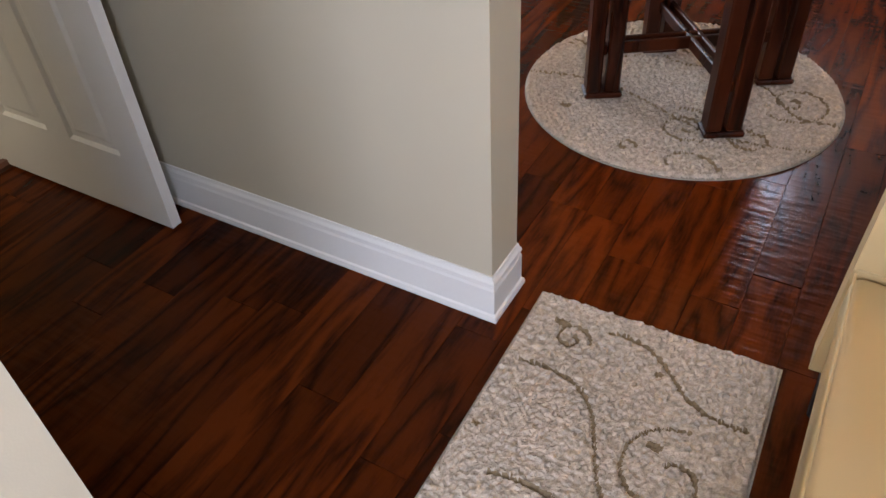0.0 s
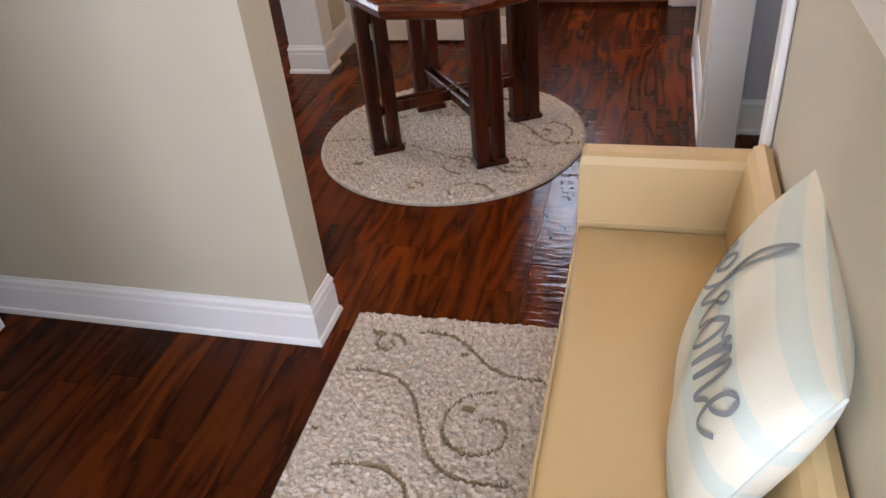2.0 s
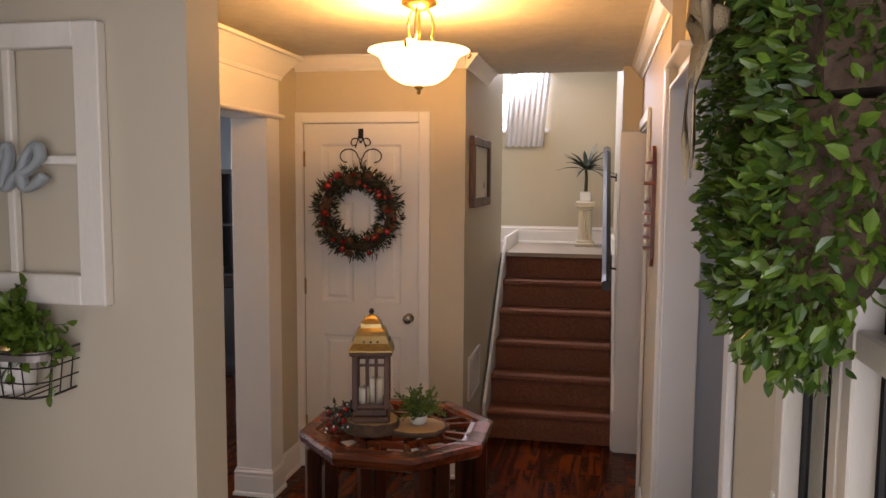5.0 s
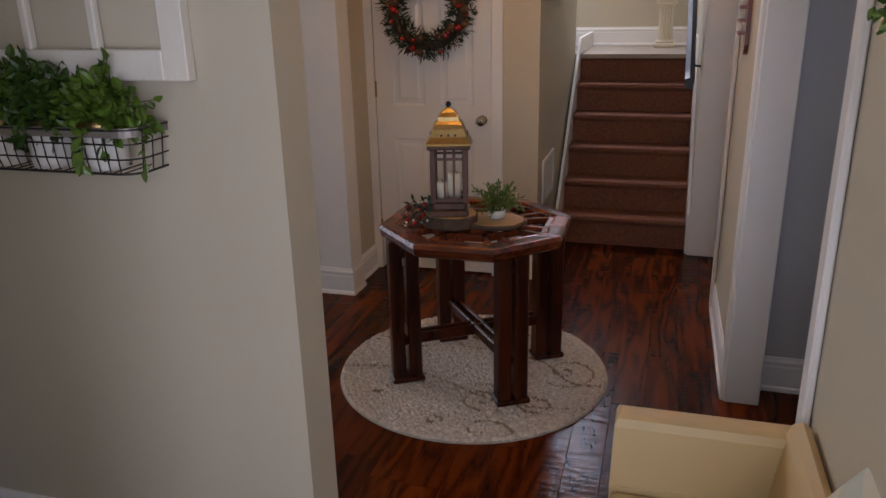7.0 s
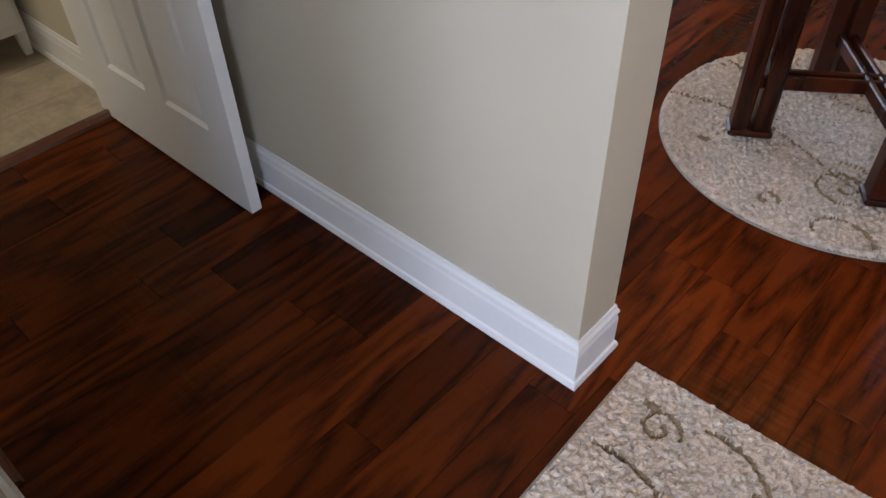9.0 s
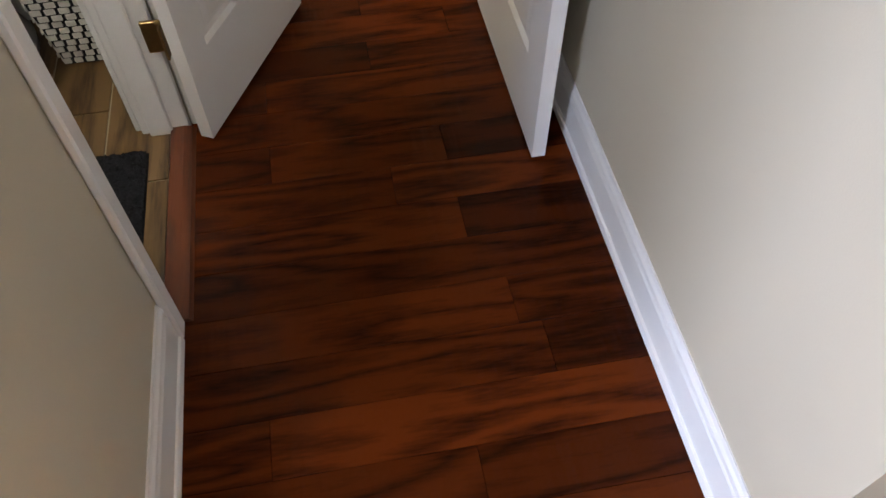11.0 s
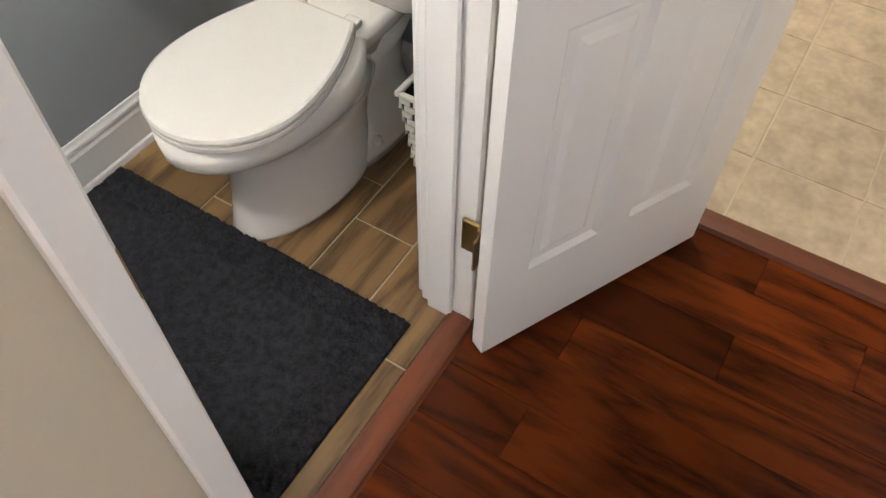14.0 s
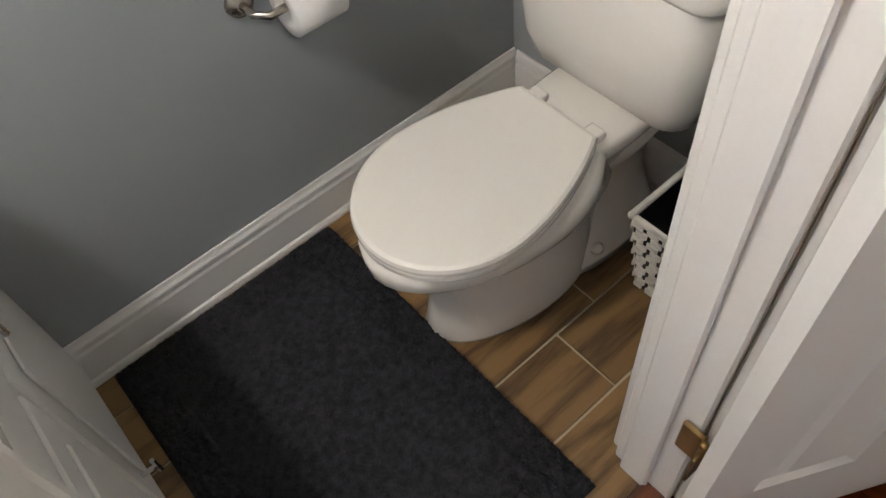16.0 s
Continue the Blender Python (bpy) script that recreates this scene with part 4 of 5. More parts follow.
for i in range(22):
    a, el = rng.uniform(0, 6.283), rng.uniform(0.1, 1.3)
    L = rng.uniform(0.2, 0.34)
    pts = [Vector((math.cos(a) * L * u * math.cos(el), math.sin(a) * L * u * math.cos(el) * 0.5, 0.26 + L * u * math.sin(el) - 0.1 * u * u)) for u in (0, 0.3, 0.65, 1)]
    s = Vector((-math.sin(a), math.cos(a), 0.2)).normalized()
    ws = (0.006, 0.02, 0.016, 0.001)
    fr = loft([[p + s * w, p - s * w, p - s * w * 0.5 + Vector((0, 0, 0.003))] for p, w in zip(pts, ws)])
    part("frond", fr, PALM, pm)

# spoon rack on the foyer wall
rk = thing("display_rack", (1.117, 1.9, 1.29), "narrow cherry wood display rack with small shelves", "wall rack")
part("backboard", loft([[(x, y, z) for y, z in ((-0.05, 0.04), (-0.03, 0.01), (0, 0), (0.03, 0.01), (0.05, 0.04), (0.05, 0.46), (0.035, 0.5), (0.0, 0.53), (-0.035, 0.5), (-0.05, 0.46))] for x in (-0.016, 0.0)]), REDWOOD, rk)
for i in range(5):
    part("shelf", B((-0.045, -0.045, 0.08 + i * 0.05, -0.016, 0.045, 0.092 + i * 0.05), bevel=0.002), REDWOOD, rk)
    part("miniature", lathe([(0.008, 0.093 + i * 0.05), (0.01, 0.105 + i * 0.05), (0.005, 0.12 + i * 0.05)], 10, (-0.03, 0.0, 0)), TIN, rk, "small pale thimble", True)
part("cornice", B((-0.05, -0.058, 0.36, 0, 0.058, 0.375), (-0.04, -0.05, 0.45, 0, 0.05, 0.462), bevel=0.003), REDWOOD, rk)
part("medallion", lathe([(0.028, 0), (0.028, 0.004), (0.02, 0.008), (0.002, 0.009)], 20), TIN, rk, "", True).matrix_basis = pose(-0.016, 0, 0.41, 0, -90, 0)

# dining room glimpse
hutch = thing("hutch_cabinet", (-1.95, 4.45, 0), "black wooden hutch cabinet in the dining room", "cabinet")
part("lower_body", B((-0.55, -0.22, 0.08, 0.55, 0.22, 0.85), (-0.52, -0.2, 0, 0.52, 0.2, 0.08), bevel=0.006), DARKWOOD, hutch)
part("top", B((-0.57, -0.24, 0.85, 0.57, 0.24, 0.88), bevel=0.005), DARKWOOD, hutch)
part("upper_body", B((-0.53, 0.0, 0.88, -0.5, 0.22, 1.7), (0.5, 0.0, 0.88, 0.53, 0.22, 1.7), (-0.5, 0.2, 0.88, 0.5, 0.22, 1.7), (-0.53, 0.0, 1.7, 0.53, 0.22, 1.74), (-0.5, 0.01, 1.25, 0.5, 0.2, 1.27)), DARKWOOD, hutch)
ch = thing("dining_chair", (-1.62, 2.95, 0, 0, 0, 25), "dark carved dining chair with curved legs", "chair")
part("seat", B((-0.22, -0.22, 0.43, 0.22, 0.22, 0.48), bevel=0.012), DARKWOOD, ch)
for sx in (-1, 1):
    for sy in (-1, 1):
        part("leg", tubes([[(sx * 0.19, sy * 0.19, 0.44), (sx * 0.215, sy * 0.215, 0.33), (sx * 0.19, sy * 0.19, 0.15), (sx * 0.215, sy * 0.215, 0.03), (sx * 0.235, sy * 0.235, 0.012)]], [0.024, 0.022, 0.014, 0.012, 0.016], 8), DARKWOOD, ch)
part("backrest", B((-0.21, 0.18, 0.48, -0.17, 0.21, 1.0), (0.17, 0.18, 0.48, 0.21, 0.21, 1.0), (-0.17, 0.18, 0.92, 0.17, 0.21, 1.0), (-0.06, 0.185, 0.48, 0.06, 0.205, 0.92), bevel=0.006), DARKWOOD, ch)
ivy = thing("ivy_plant", (-1.75, 4.42, 1.74), "trailing ivy on top of the hutch", "potted plant")
part("pot", lathe([(0.05, 0), (0.07, 0.08), (0.06, 0.08), (0.02, 0.07)], 16), TIN, ivy, "", True)
rng = random.Random(31)
leaves("foliage", [((rng.gauss(0, 0.08), rng.gauss(0, 0.06), 0.1 + rng.uniform(-0.06, 0.16)), (0, 0, 0.5)) for _ in range(160)], 0.05, LEAF, ivy, 32, 1.0, 0.6)

# ---- rugs ----


def rug(name, m, inside, extent, step, curves, label, seed, blobs):
    """A tufted pile sheet with carved lines along curves."""
    rng = np.random.RandomState(seed)
    (x0, y0), (x1, y1) = extent
    nx, ny = int((x1 - x0) / step) + 1, int((y1 - y0) / step) + 1
    gx, gy = np.meshgrid(np.linspace(x0, x1, nx), np.linspace(y0, y1, ny), indexing="ij")
    gx, gy = gx + rng.uniform(-0.3, 0.3, gx.shape) * step, gy + rng.uniform(-0.3, 0.3, gy.shape) * step
    dist = np.full(gx.shape, 9.0)
    for pts in curves:
        for px, py in pts:
            dist = np.minimum(dist, np.hypot(gx - px, gy - py))
    ins = inside(gx, gy)
    tuft = rng.rand(nx // 2 + 2, ny // 2 + 2)
    h = 0.011 + 0.0105 * tuft[np.arange(nx)[:, None] // 2, np.arange(ny)[None, :] // 2] + 0.003 * rng.rand(nx, ny)
    line = dist < 0.0042
    h = np.where(line, 0.008, h)
    h = np.where(ins < 0.008, np.minimum(h, 0.004 + 0.008 * np.clip(ins, 0, 1) / 0.008), h)
    fill = np.zeros(gx.shape, bool)
    for bx, by, br in blobs:
        fill |= np.hypot((gx - bx), (gy - by) * 1.6) < br
    ok = ins > 0
    idx = np.arange(nx * ny).reshape(nx, ny)
    cell = ok[:-1, :-1] & ok[1:, :-1] & ok[1:, 1:] & ok[:-1, 1:]
    a, b, c, d = idx[:-1, :-1][cell], idx[1:, :-1][cell], idx[1:, 1:][cell], idx[:-1, 1:][cell]
    F = np.stack([a, b, c, d], 1)
    mi = np.where(line[:-1, :-1][cell] | fill[:-1, :-1][cell], 1, 0)
    V = np.stack([gx.ravel(), gy.ravel(), h.ravel()], 1)
    t = thing(name, m, label, "rug")
    used = np.unique(F)
    remap = np.zeros(nx * ny, int)
    remap[used] = np.arange(len(used))
    raw("shag_surface", V[used].tolist(), remap[F].tolist(), [PILE, PILEBROWN], t, mi.tolist(), False)
    return t


def spiral(cx, cy, r, a0, turns, s=1, n=90):
    return [(cx + r * (1 - 0.8 * i / n) * math.cos(a0 + s * turns * 6.283 * i / n), cy + r * (1 - 0.8 * i / n) * math.sin(a0 + s * turns * 6.283 * i / n)) for i in range(n + 1)]


def wave(p0, p1, amp, n=110):
    a, b = Vector(p0), Vector(p1)
    d = (b - a)
    s = Vector((-d.y, d.x)).normalized()
    return [tuple(a + d * (i / n) + s * (amp * math.sin(6.283 * i / n))) for i in range(n + 1)]


RR = 0.572
t = rug("round_rug", pose(0.09, 1.352, 0), lambda x, y: RR - np.hypot(x, y), ((-RR, -RR), (RR, RR)), 0.0046,
    [wave((-0.55, -0.12), (0.5, -0.24), 0.06), spiral(-0.02, 0.3, 0.19, 0.3, 1.6), spiral(0.1, -0.26, 0.12, 2.0, 1.6, -1), spiral(0.4, 0.05, 0.14, 4.2, 1.2), spiral(-0.33, 0.24, 0.15, 1.0, 1.3, -1),
     spiral(-0.05, -0.455, 0.04, 0.0, 0.7), spiral(0.32, -0.24, 0.09, 3.0, 0.9), wave((0.14, 0.12), (0.56, -0.04), 0.05), spiral(0.14, -0.5, 0.13, 0.2, 0.5), wave((-0.5, 0.2), (-0.2, -0.05), 0.03), spiral(0.22, 0.42, 0.1, 1, 1.2)],
    "round cream shag rug with carved brown scrolls", 41, [(-0.055, -0.47, 0.02), (-0.33, -0.3, 0.022), (0.4, 0.06, 0.018), (0.3, -0.2, 0.014), (-0.5, 0.16, 0.015)])
raw("backing", [(RR * math.cos(6.283 * i / 96), RR * math.sin(6.283 * i / 96), z) for z in (0.001, 0.005) for i in range(96)], [tuple(range(96, 192))] + [(i, (i + 1) % 96, 96 + (i + 1) % 96, 96 + i) for i in range(96)], [PILEGREY], t)
t = rug("runner_rug", pose(0.408, -0.625, 0, 0, 0, 1.2), lambda x, y: np.minimum(0.311 - np.abs(x), 0.775 - np.abs(y)), ((-0.311, -0.775), (0.311, 0.775)), 0.0046,
    [wave((-0.27, 0.52), (0.24, 0.2), 0.07), wave((-0.2, 0.2), (0.28, -0.1), 0.08), spiral(0.15, 0.36, 0.13, 1.5, 1.1), spiral(-0.18, 0.64, 0.05, 0, 1.2), wave((-0.1, 0.7), (0.27, 0.55), 0.03), spiral(0.0, -0.02, 0.12, 2.2, 1.3, -1),
     spiral(0.17, 0.05, 0.1, 0.4, 1.2), spiral(-0.16, 0.02, 0.07, 3, 1.0), wave((-0.28, -0.2), (0.25, -0.5), 0.09), spiral(0.1, -0.35, 0.13, 1, 1.3), spiral(-0.1, -0.6, 0.12, 0, 1.3)],
    "cream shag runner with carved brown scrolls", 43, [(-0.22, 0.68, 0.018), (0.1, 0.42, 0.02), (-0.15, 0.03, 0.016), (0.05, 0.62, 0.012), (-0.28, 0.3, 0.012)])
part("backing", B((-0.312, -0.777, 0.001, 0.312, 0.777, 0.005)), PILEGREY, t)

# ---- bench, pillow ----
bench = thing("settee", (0, 0, 0), "tan upholstered settee with low square arms against the wall", "bench")


def soft_box(x0, y0, z0, x1, y1, z1, r=0.02, segs=3):
    return B((x0, y0, z0, x1, y1, z1), bevel=r, segs=segs)


part("seat_frame", soft_box(0.767, -1.1, 0.17, 1.15, 0.1, 0.36, 0.012), BENCHCLOTH, bench, smooth=False)
part("seat_cushion", soft_box(0.75, -1.045, 0.355, 1.1, 0.03, 0.458, 0.022), BENCHCLOTH, bench, "padded tan seat", True)
part("arm", loft([[(0.742 + 0.01 * k, y0, z0), (1.155, y0, z0), (1.155, y0 + w, z0), (0.742 + 0.01 * k, y0 + w, z0)] for k, y0, w, z0 in ((0, 0.03, 0.085, 0.17), (0.5, 0.032, 0.082, 0.45), (1, 0.034, 0.078, 0.618), (1.6, 0.042, 0.062, 0.636), (2.4, 0.056, 0.034, 0.641))]), BENCHCLOTH, bench)
part("arm", loft([[(0.742 + 0.01 * k, y0, z0), (1.155, y0, z0), (1.155, y0 + w, z0), (0.742 + 0.01 * k, y0 + w, z0)] for k, y0, w, z0 in ((0, -1.13, 0.085, 0.17), (0.5, -1.128, 0.082, 0.45), (1, -1.126, 0.078, 0.618), (1.6, -1.118, 0.062, 0.636), (2.4, -1.104, 0.034, 0.641))]), BENCHCLOTH, bench)
part("backrest", loft([[(a, y, z) for a, z in ((1.075, 0.35), (1.095, 0.55), (1.11, 0.64), (1.122, 0.665), (1.14, 0.672), (1.158, 0.66), (1.16, 0.35))] for y in (-1.085, 0.06)]), BENCHCLOTH, bench, "sloping padded back")
part("piping", tubes([[(0.753, y, 0.462) for y in (-1.035, -0.5, 0.02)], [(1.1, 0.031, 0.463), (0.92, 0.031, 0.465), (0.75, 0.031, 0.463)]], 0.003), BENCHCLOTH, bench)
for x in (0.79, 1.11):
    for y in (-1.075, 0.06):
        part("leg", lathe([(0.014, 0), (0.024, 0.17)], 10, (x, y, 0)), DARKWOOD, bench)

PW, PH, PT = 0.275, 0.2, 0.08


def puff(u, v):
    return PT * (max(0.0, 1 - abs(u) ** 2.6) * max(0.0, 1 - abs(v) ** 2.6)) ** 0.55


pil = thing("pillow", pose(1.075, -0.565, 0.638, 0, 0, -6) @ Matrix(((0.0, 0.38, -0.925, 0), (-1.0, 0.0, 0.0, 0), (0.0, 0.925, 0.38, 0), (0, 0, 0, 1))), "cream lumbar pillow with pale stripes and a grey lettered word", "pillow")
V, F, MI = [], [], []
n, k = 48, 34
for s in (1, -1):
    base = len(V)
    for i in range(n + 1):
        for j in range(k + 1):
            u, v = -1 + 2 * i / n, -1 + 2 * j / k
            pull = 1 - 0.05 * (1 - abs(v) ** 2) * (abs(u) ** 6) - 0.0
            pull2 = 1 - 0.07 * (1 - abs(u) ** 2) * (abs(v) ** 6)
            wr_ = 0.004 * math.sin(9 * u + 4 * v) * (1 - u * u) * (1 - v * v)
            V.append((PW * u * pull, PH * v * pull2, s * (puff(u, v) + wr_ + 0.002)))
    for i in range(n):
        for j in range(k):
            a = base + i * (k + 1) + j
            F.append((a, a + k + 1, a + k + 2, a + 1) if s > 0 else (a, a + 1, a + k + 2, a + k + 1))
            MI.append(1 if (j // 3) % 3 == 1 else 0)
raw("cover", V, F, [PILLOWCLOTH, PALEBLUE], pil, MI, True)
part("seam", tubes([[(PW * x * (1 - 0.05 * (1 - y * y) * abs(x) ** 6), PH * y * (1 - 0.07 * (1 - x * x) * abs(y) ** 6), 0) for x, y in [(-1 + 0.1 * i, -1) for i in range(21)] + [(1, -1 + 0.1 * i) for i in range(21)] + [(1 - 0.1 * i, 1) for i in range(21)] + [(-1, 1 - 0.1 * i) for i in range(21)]]], 0.003), PALEBLUE, pil)


GLYPH = {}
GLYPH["w"] = 0.82, [(0, 0.6), (0.07, 0.12), (0.2, 0.02), (0.32, 0.3), (0.35, 0.66), (0.38, 0.15), (0.5, 0.02), (0.64, 0.3), (0.66, 0.64), (0.82, 0.5)]
GLYPH["e"] = 0.56, [(0, 0.22), (0.22, 0.3), (0.38, 0.5), (0.28, 0.68), (0.12, 0.55), (0.1, 0.22), (0.24, 0.02), (0.42, 0.08), (0.56, 0.22)]
GLYPH["l"] = 0.44, [(0, 0.2), (0.24, 0.7), (0.34, 1.2), (0.24, 1.42), (0.13, 1.1), (0.12, 0.3), (0.22, 0.02), (0.44, 0.3)]
GLYPH["c"] = 0.52, [(0, 0.3), (0.42, 0.6), (0.28, 0.69), (0.12, 0.5), (0.1, 0.2), (0.24, 0.02), (0.4, 0.08), (0.52, 0.3)]
GLYPH["o"] = 0.56, [(0.0, 0.3), (0.3, 0.68), (0.13, 0.5), (0.12, 0.18), (0.27, 0.02), (0.43, 0.2), (0.42, 0.5), (0.32, 0.67), (0.56, 0.56)]
GLYPH["m"] = 0.84, [(0, 0.56), (0.08, 0.66), (0.1, 0.03), (0.15, 0.4), (0.26, 0.68), (0.34, 0.55), (0.35, 0.03), (0.41, 0.42), (0.52, 0.68), (0.61, 0.52), (0.62, 0.1), (0.7, 0.02), (0.84, 0.22)]
GLYPH["h"] = 0.64, [(0, 0.2), (0.24, 0.8), (0.34, 1.25), (0.24, 1.42), (0.13, 1.1), (0.1, 0.03), (0.15, 0.4), (0.3, 0.68), (0.42, 0.52), (0.42, 0.1), (0.5, 0.02), (0.64, 0.24)]


def script(word, sx, sy, slant=0.25):
    """One smooth pen line through a handwritten word, from x = 0 on the baseline."""
    pts, x0 = [], 0.0
    for ch in word:
        adv, g = GLYPH[ch]
        pts += [Vector((x0 + x, y)) for x, y in (g if not pts else g[1:])]
        x0 += adv
    pts = [Vector((p.x * sx + p.y * sy * slant, p.y * sy)) for p in pts]
    out = []
    for i in range(len(pts) - 1):
        a, b, c, d = pts[max(i - 1, 0)], pts[i], pts[i + 1], pts[min(i + 2, len(pts) - 1)]
        for k in range(6):
            t = k / 6
            out.append(0.5 * (2 * b + (c - a) * t + (2 * a - 5 * b + 4 * c - d) * t * t + (3 * b - a - 3 * c + d) * t ** 3))
    return out + [pts[-1]]


line = script("welcome", 0.108, 0.145)
rows = []
for i, q in enumerate(line):
    d = (line[min(i + 1, len(line) - 1)] - line[max(i - 1, 0)]).normalized()
    side = Vector((-d.y, d.x)) * (0.002 + 0.0026 * abs(d.y))
    row = []
    for e in (q + side, q - side):
        x, y = e.x - 0.25, e.y - 0.025
        u, w = max(-0.96, min(0.96, x / PW)), max(-0.96, min(0.96, y / PH))
        row.append((x, y, puff(u, w) + 0.004 * math.sin(9 * u + 4 * w) * (1 - u * u) * (1 - w * w) + 0.0042 + 0.00003 * (i % 7)))
    rows.append(row)
part("lettering", loft(rows, False, False), INK, pil, "grey script lettering")

# ---- decor on the hall wall ----
wf = thing("old_window_frame", (-0.193, -0.002, 1.381), "chippy white wooden window frame hung as decoration", "wall decor")
FW, FH, D = 0.845, 0.625, 0.032
boxes = {"stile": [(-0.062, -D, 0, 0, 0, FH), (-FW, -D, 0, -FW + 0.062, 0, FH)], "rail": [(-FW + 0.062, -D, 0, -0.062, 0, 0.068), (-FW + 0.062, -D, FH - 0.055, -0.062, 0, FH)], "muntin": []}
pane_w = (FW - 0.124 - 3 * 0.02) / 4
for i in range(1, 4):
    x = -0.062 - i * pane_w - (i - 1) * 0.02
    boxes["muntin"].append((x - 0.02, -D + 0.006, 0.068, x, -0.004, FH - 0.055))
for i in range(4):
    x1 = -0.062 - i * (pane_w + 0.02)
    boxes["muntin"].append((x1 - pane_w, -D + 0.008, 0.315, x1, -0.006, 0.335))
for nm, bs_ in boxes.items():
    for b in bs_:
        part(nm, B(b, bevel=0.003), WHITEWASH, wf)
line = script("home", 0.128, 0.142, 0.3)
bm = bmesh.new()
for dy in (-0.004, 0.004):
    tube(bm, [(q.x, dy + 0.0002 * (i % 5), q.y) for i, q in enumerate(line)], [0.0085 + 0.0035 * abs(math.sin(i * 0.21)) for i in range(len(line))], 8)
sg = part("word_sign", bm, SIGNGREY, smooth=True)
sg.matrix_basis = pose(-0.665, -0.048, 1.64)
tagged(sg, "grey-blue cut wooden script word on the window frame", "sign")

bk = thing("wire_basket", (-0.56, -0.001, 1.185), "dark wire wall basket holding white tins of greenery", "basket")
BX, BD, BH = 0.272, 0.125, 0.1


def loop(z, ins):
    r, pts = 0.05, []
    x, d = BX - ins, BD - ins
    for cx, cy, a0 in ((x - r, -d + r, -90), (-x + r, -d + r, 180)):
        for q in range(7):
            a = radians(a0 + 15 * q)
            pts.append((cx + r * math.cos(a), cy + r * math.sin(a), z))
    pts = [(x, 0, z)] + pts[6::-1] + pts[13:6:-1] + [(-x, 0, z)]
    return pts


for z, ins in ((0, 0.012), (0.034, 0.006), (0.068, 0.002), (0.1, 0)):
    part("ring_wire", tubes([loop(z, ins)], 0.0028 if z in (0, 0.1) else 0.0019, 6), IRON, bk)
ups = []
for i in range(17):
    x = -BX + 0.05 + (2 * BX - 0.1) * i / 16
    ups.append([(x, -BD, 0.1), (x, -BD + 0.006, 0.03), (x * 0.98, -BD + 0.014, 0), (x * 0.98, -0.004, 0)])
for y in (-0.02, -0.055, -0.09):
    for s in (-1, 1):
        ups.append([(s * BX, y, 0.1), (s * (BX - 0.012), y, 0)])
for p in ups:
    part("upright_wire", tubes([p], 0.0017, 5), IRON, bk)
part("top_band", loft([[(x, y, z) for x, y, z in loop(zz, -0.001)] for zz in (0.083, 0.104)], False, False), surf("galvanised_band", (0.3, 0.27, 0.24), 0.5, 0.6), bk).modifiers.new("thick", "SOLIDIFY").thickness = 0.002
rng = random.Random(52)
for i, x in enumerate((-0.705, -0.56, -0.415)):
    pt = thing("tin_planter", (x, -0.066, 1.187), "white tin planter with a gold band and green ivy", "planter", "planters in the basket")
    part("tin", lathe([(0.046, 0.001), (0.05, 0.02), (0.052, 0.085), (0.048, 0.088), (0.044, 0.08), (0.01, 0.075)], 24), TIN, pt, "", True)
    part("band", lathe([(0.0525, 0.086), (0.054, 0.087), (0.054, 0.112), (0.0525, 0.113), (0.046, 0.112), (0.046, 0.086)], 24), BRASS, pt, "gold rim band", True)
    sp, st_ = [], []
    for q in range(46):
        a, e, L = rng.uniform(0, 6.283), rng.uniform(0.05, 1.35), rng.uniform(0.08, 0.165)
        tip = Vector((math.cos(a) * math.cos(e) * L * 1.1, -abs(math.sin(a)) * math.cos(e) * L * 0.7 + 0.02, 0.1 + L * math.sin(e) * 1.05 - 0.03 * math.cos(e)))
        basep = Vector((0, 0, 0.09))
        m_ = basep.lerp(tip, 0.5) + Vector((0, 0, 0.025))
        st_.append([basep, m_, tip])
        if rng.random() < 0.25:
            tip2 = tip + Vector((0, -0.01, -rng.uniform(0.03, 0.08)))
            st_.append([tip, tip2])
            sp += [(tip.lerp(tip2, u), Vector((0, -0.4, -0.6))) for u in (0.2, 0.5, 0.8, 1)]
        for u in range(9):
            w_ = 0.25 + 0.75 * u / 8
            qp = basep.lerp(m_, w_ * 2) if w_ < 0.5 else m_.lerp(tip, w_ * 2 - 1)
            sp.append((qp, (tip - basep).normalized() * 0.6 + Vector((0, -0.3, 0.1))))
    tagged(part("ivy_stem", tubes(st_, 0.0012, 4), LEAFDARK, pt), kind="stuff")
    leaves("ivy", sp, 0.032, LEAFDARK if i % 2 else LEAF, pt, 60 + i, 0.9, 0.62, 0.2)

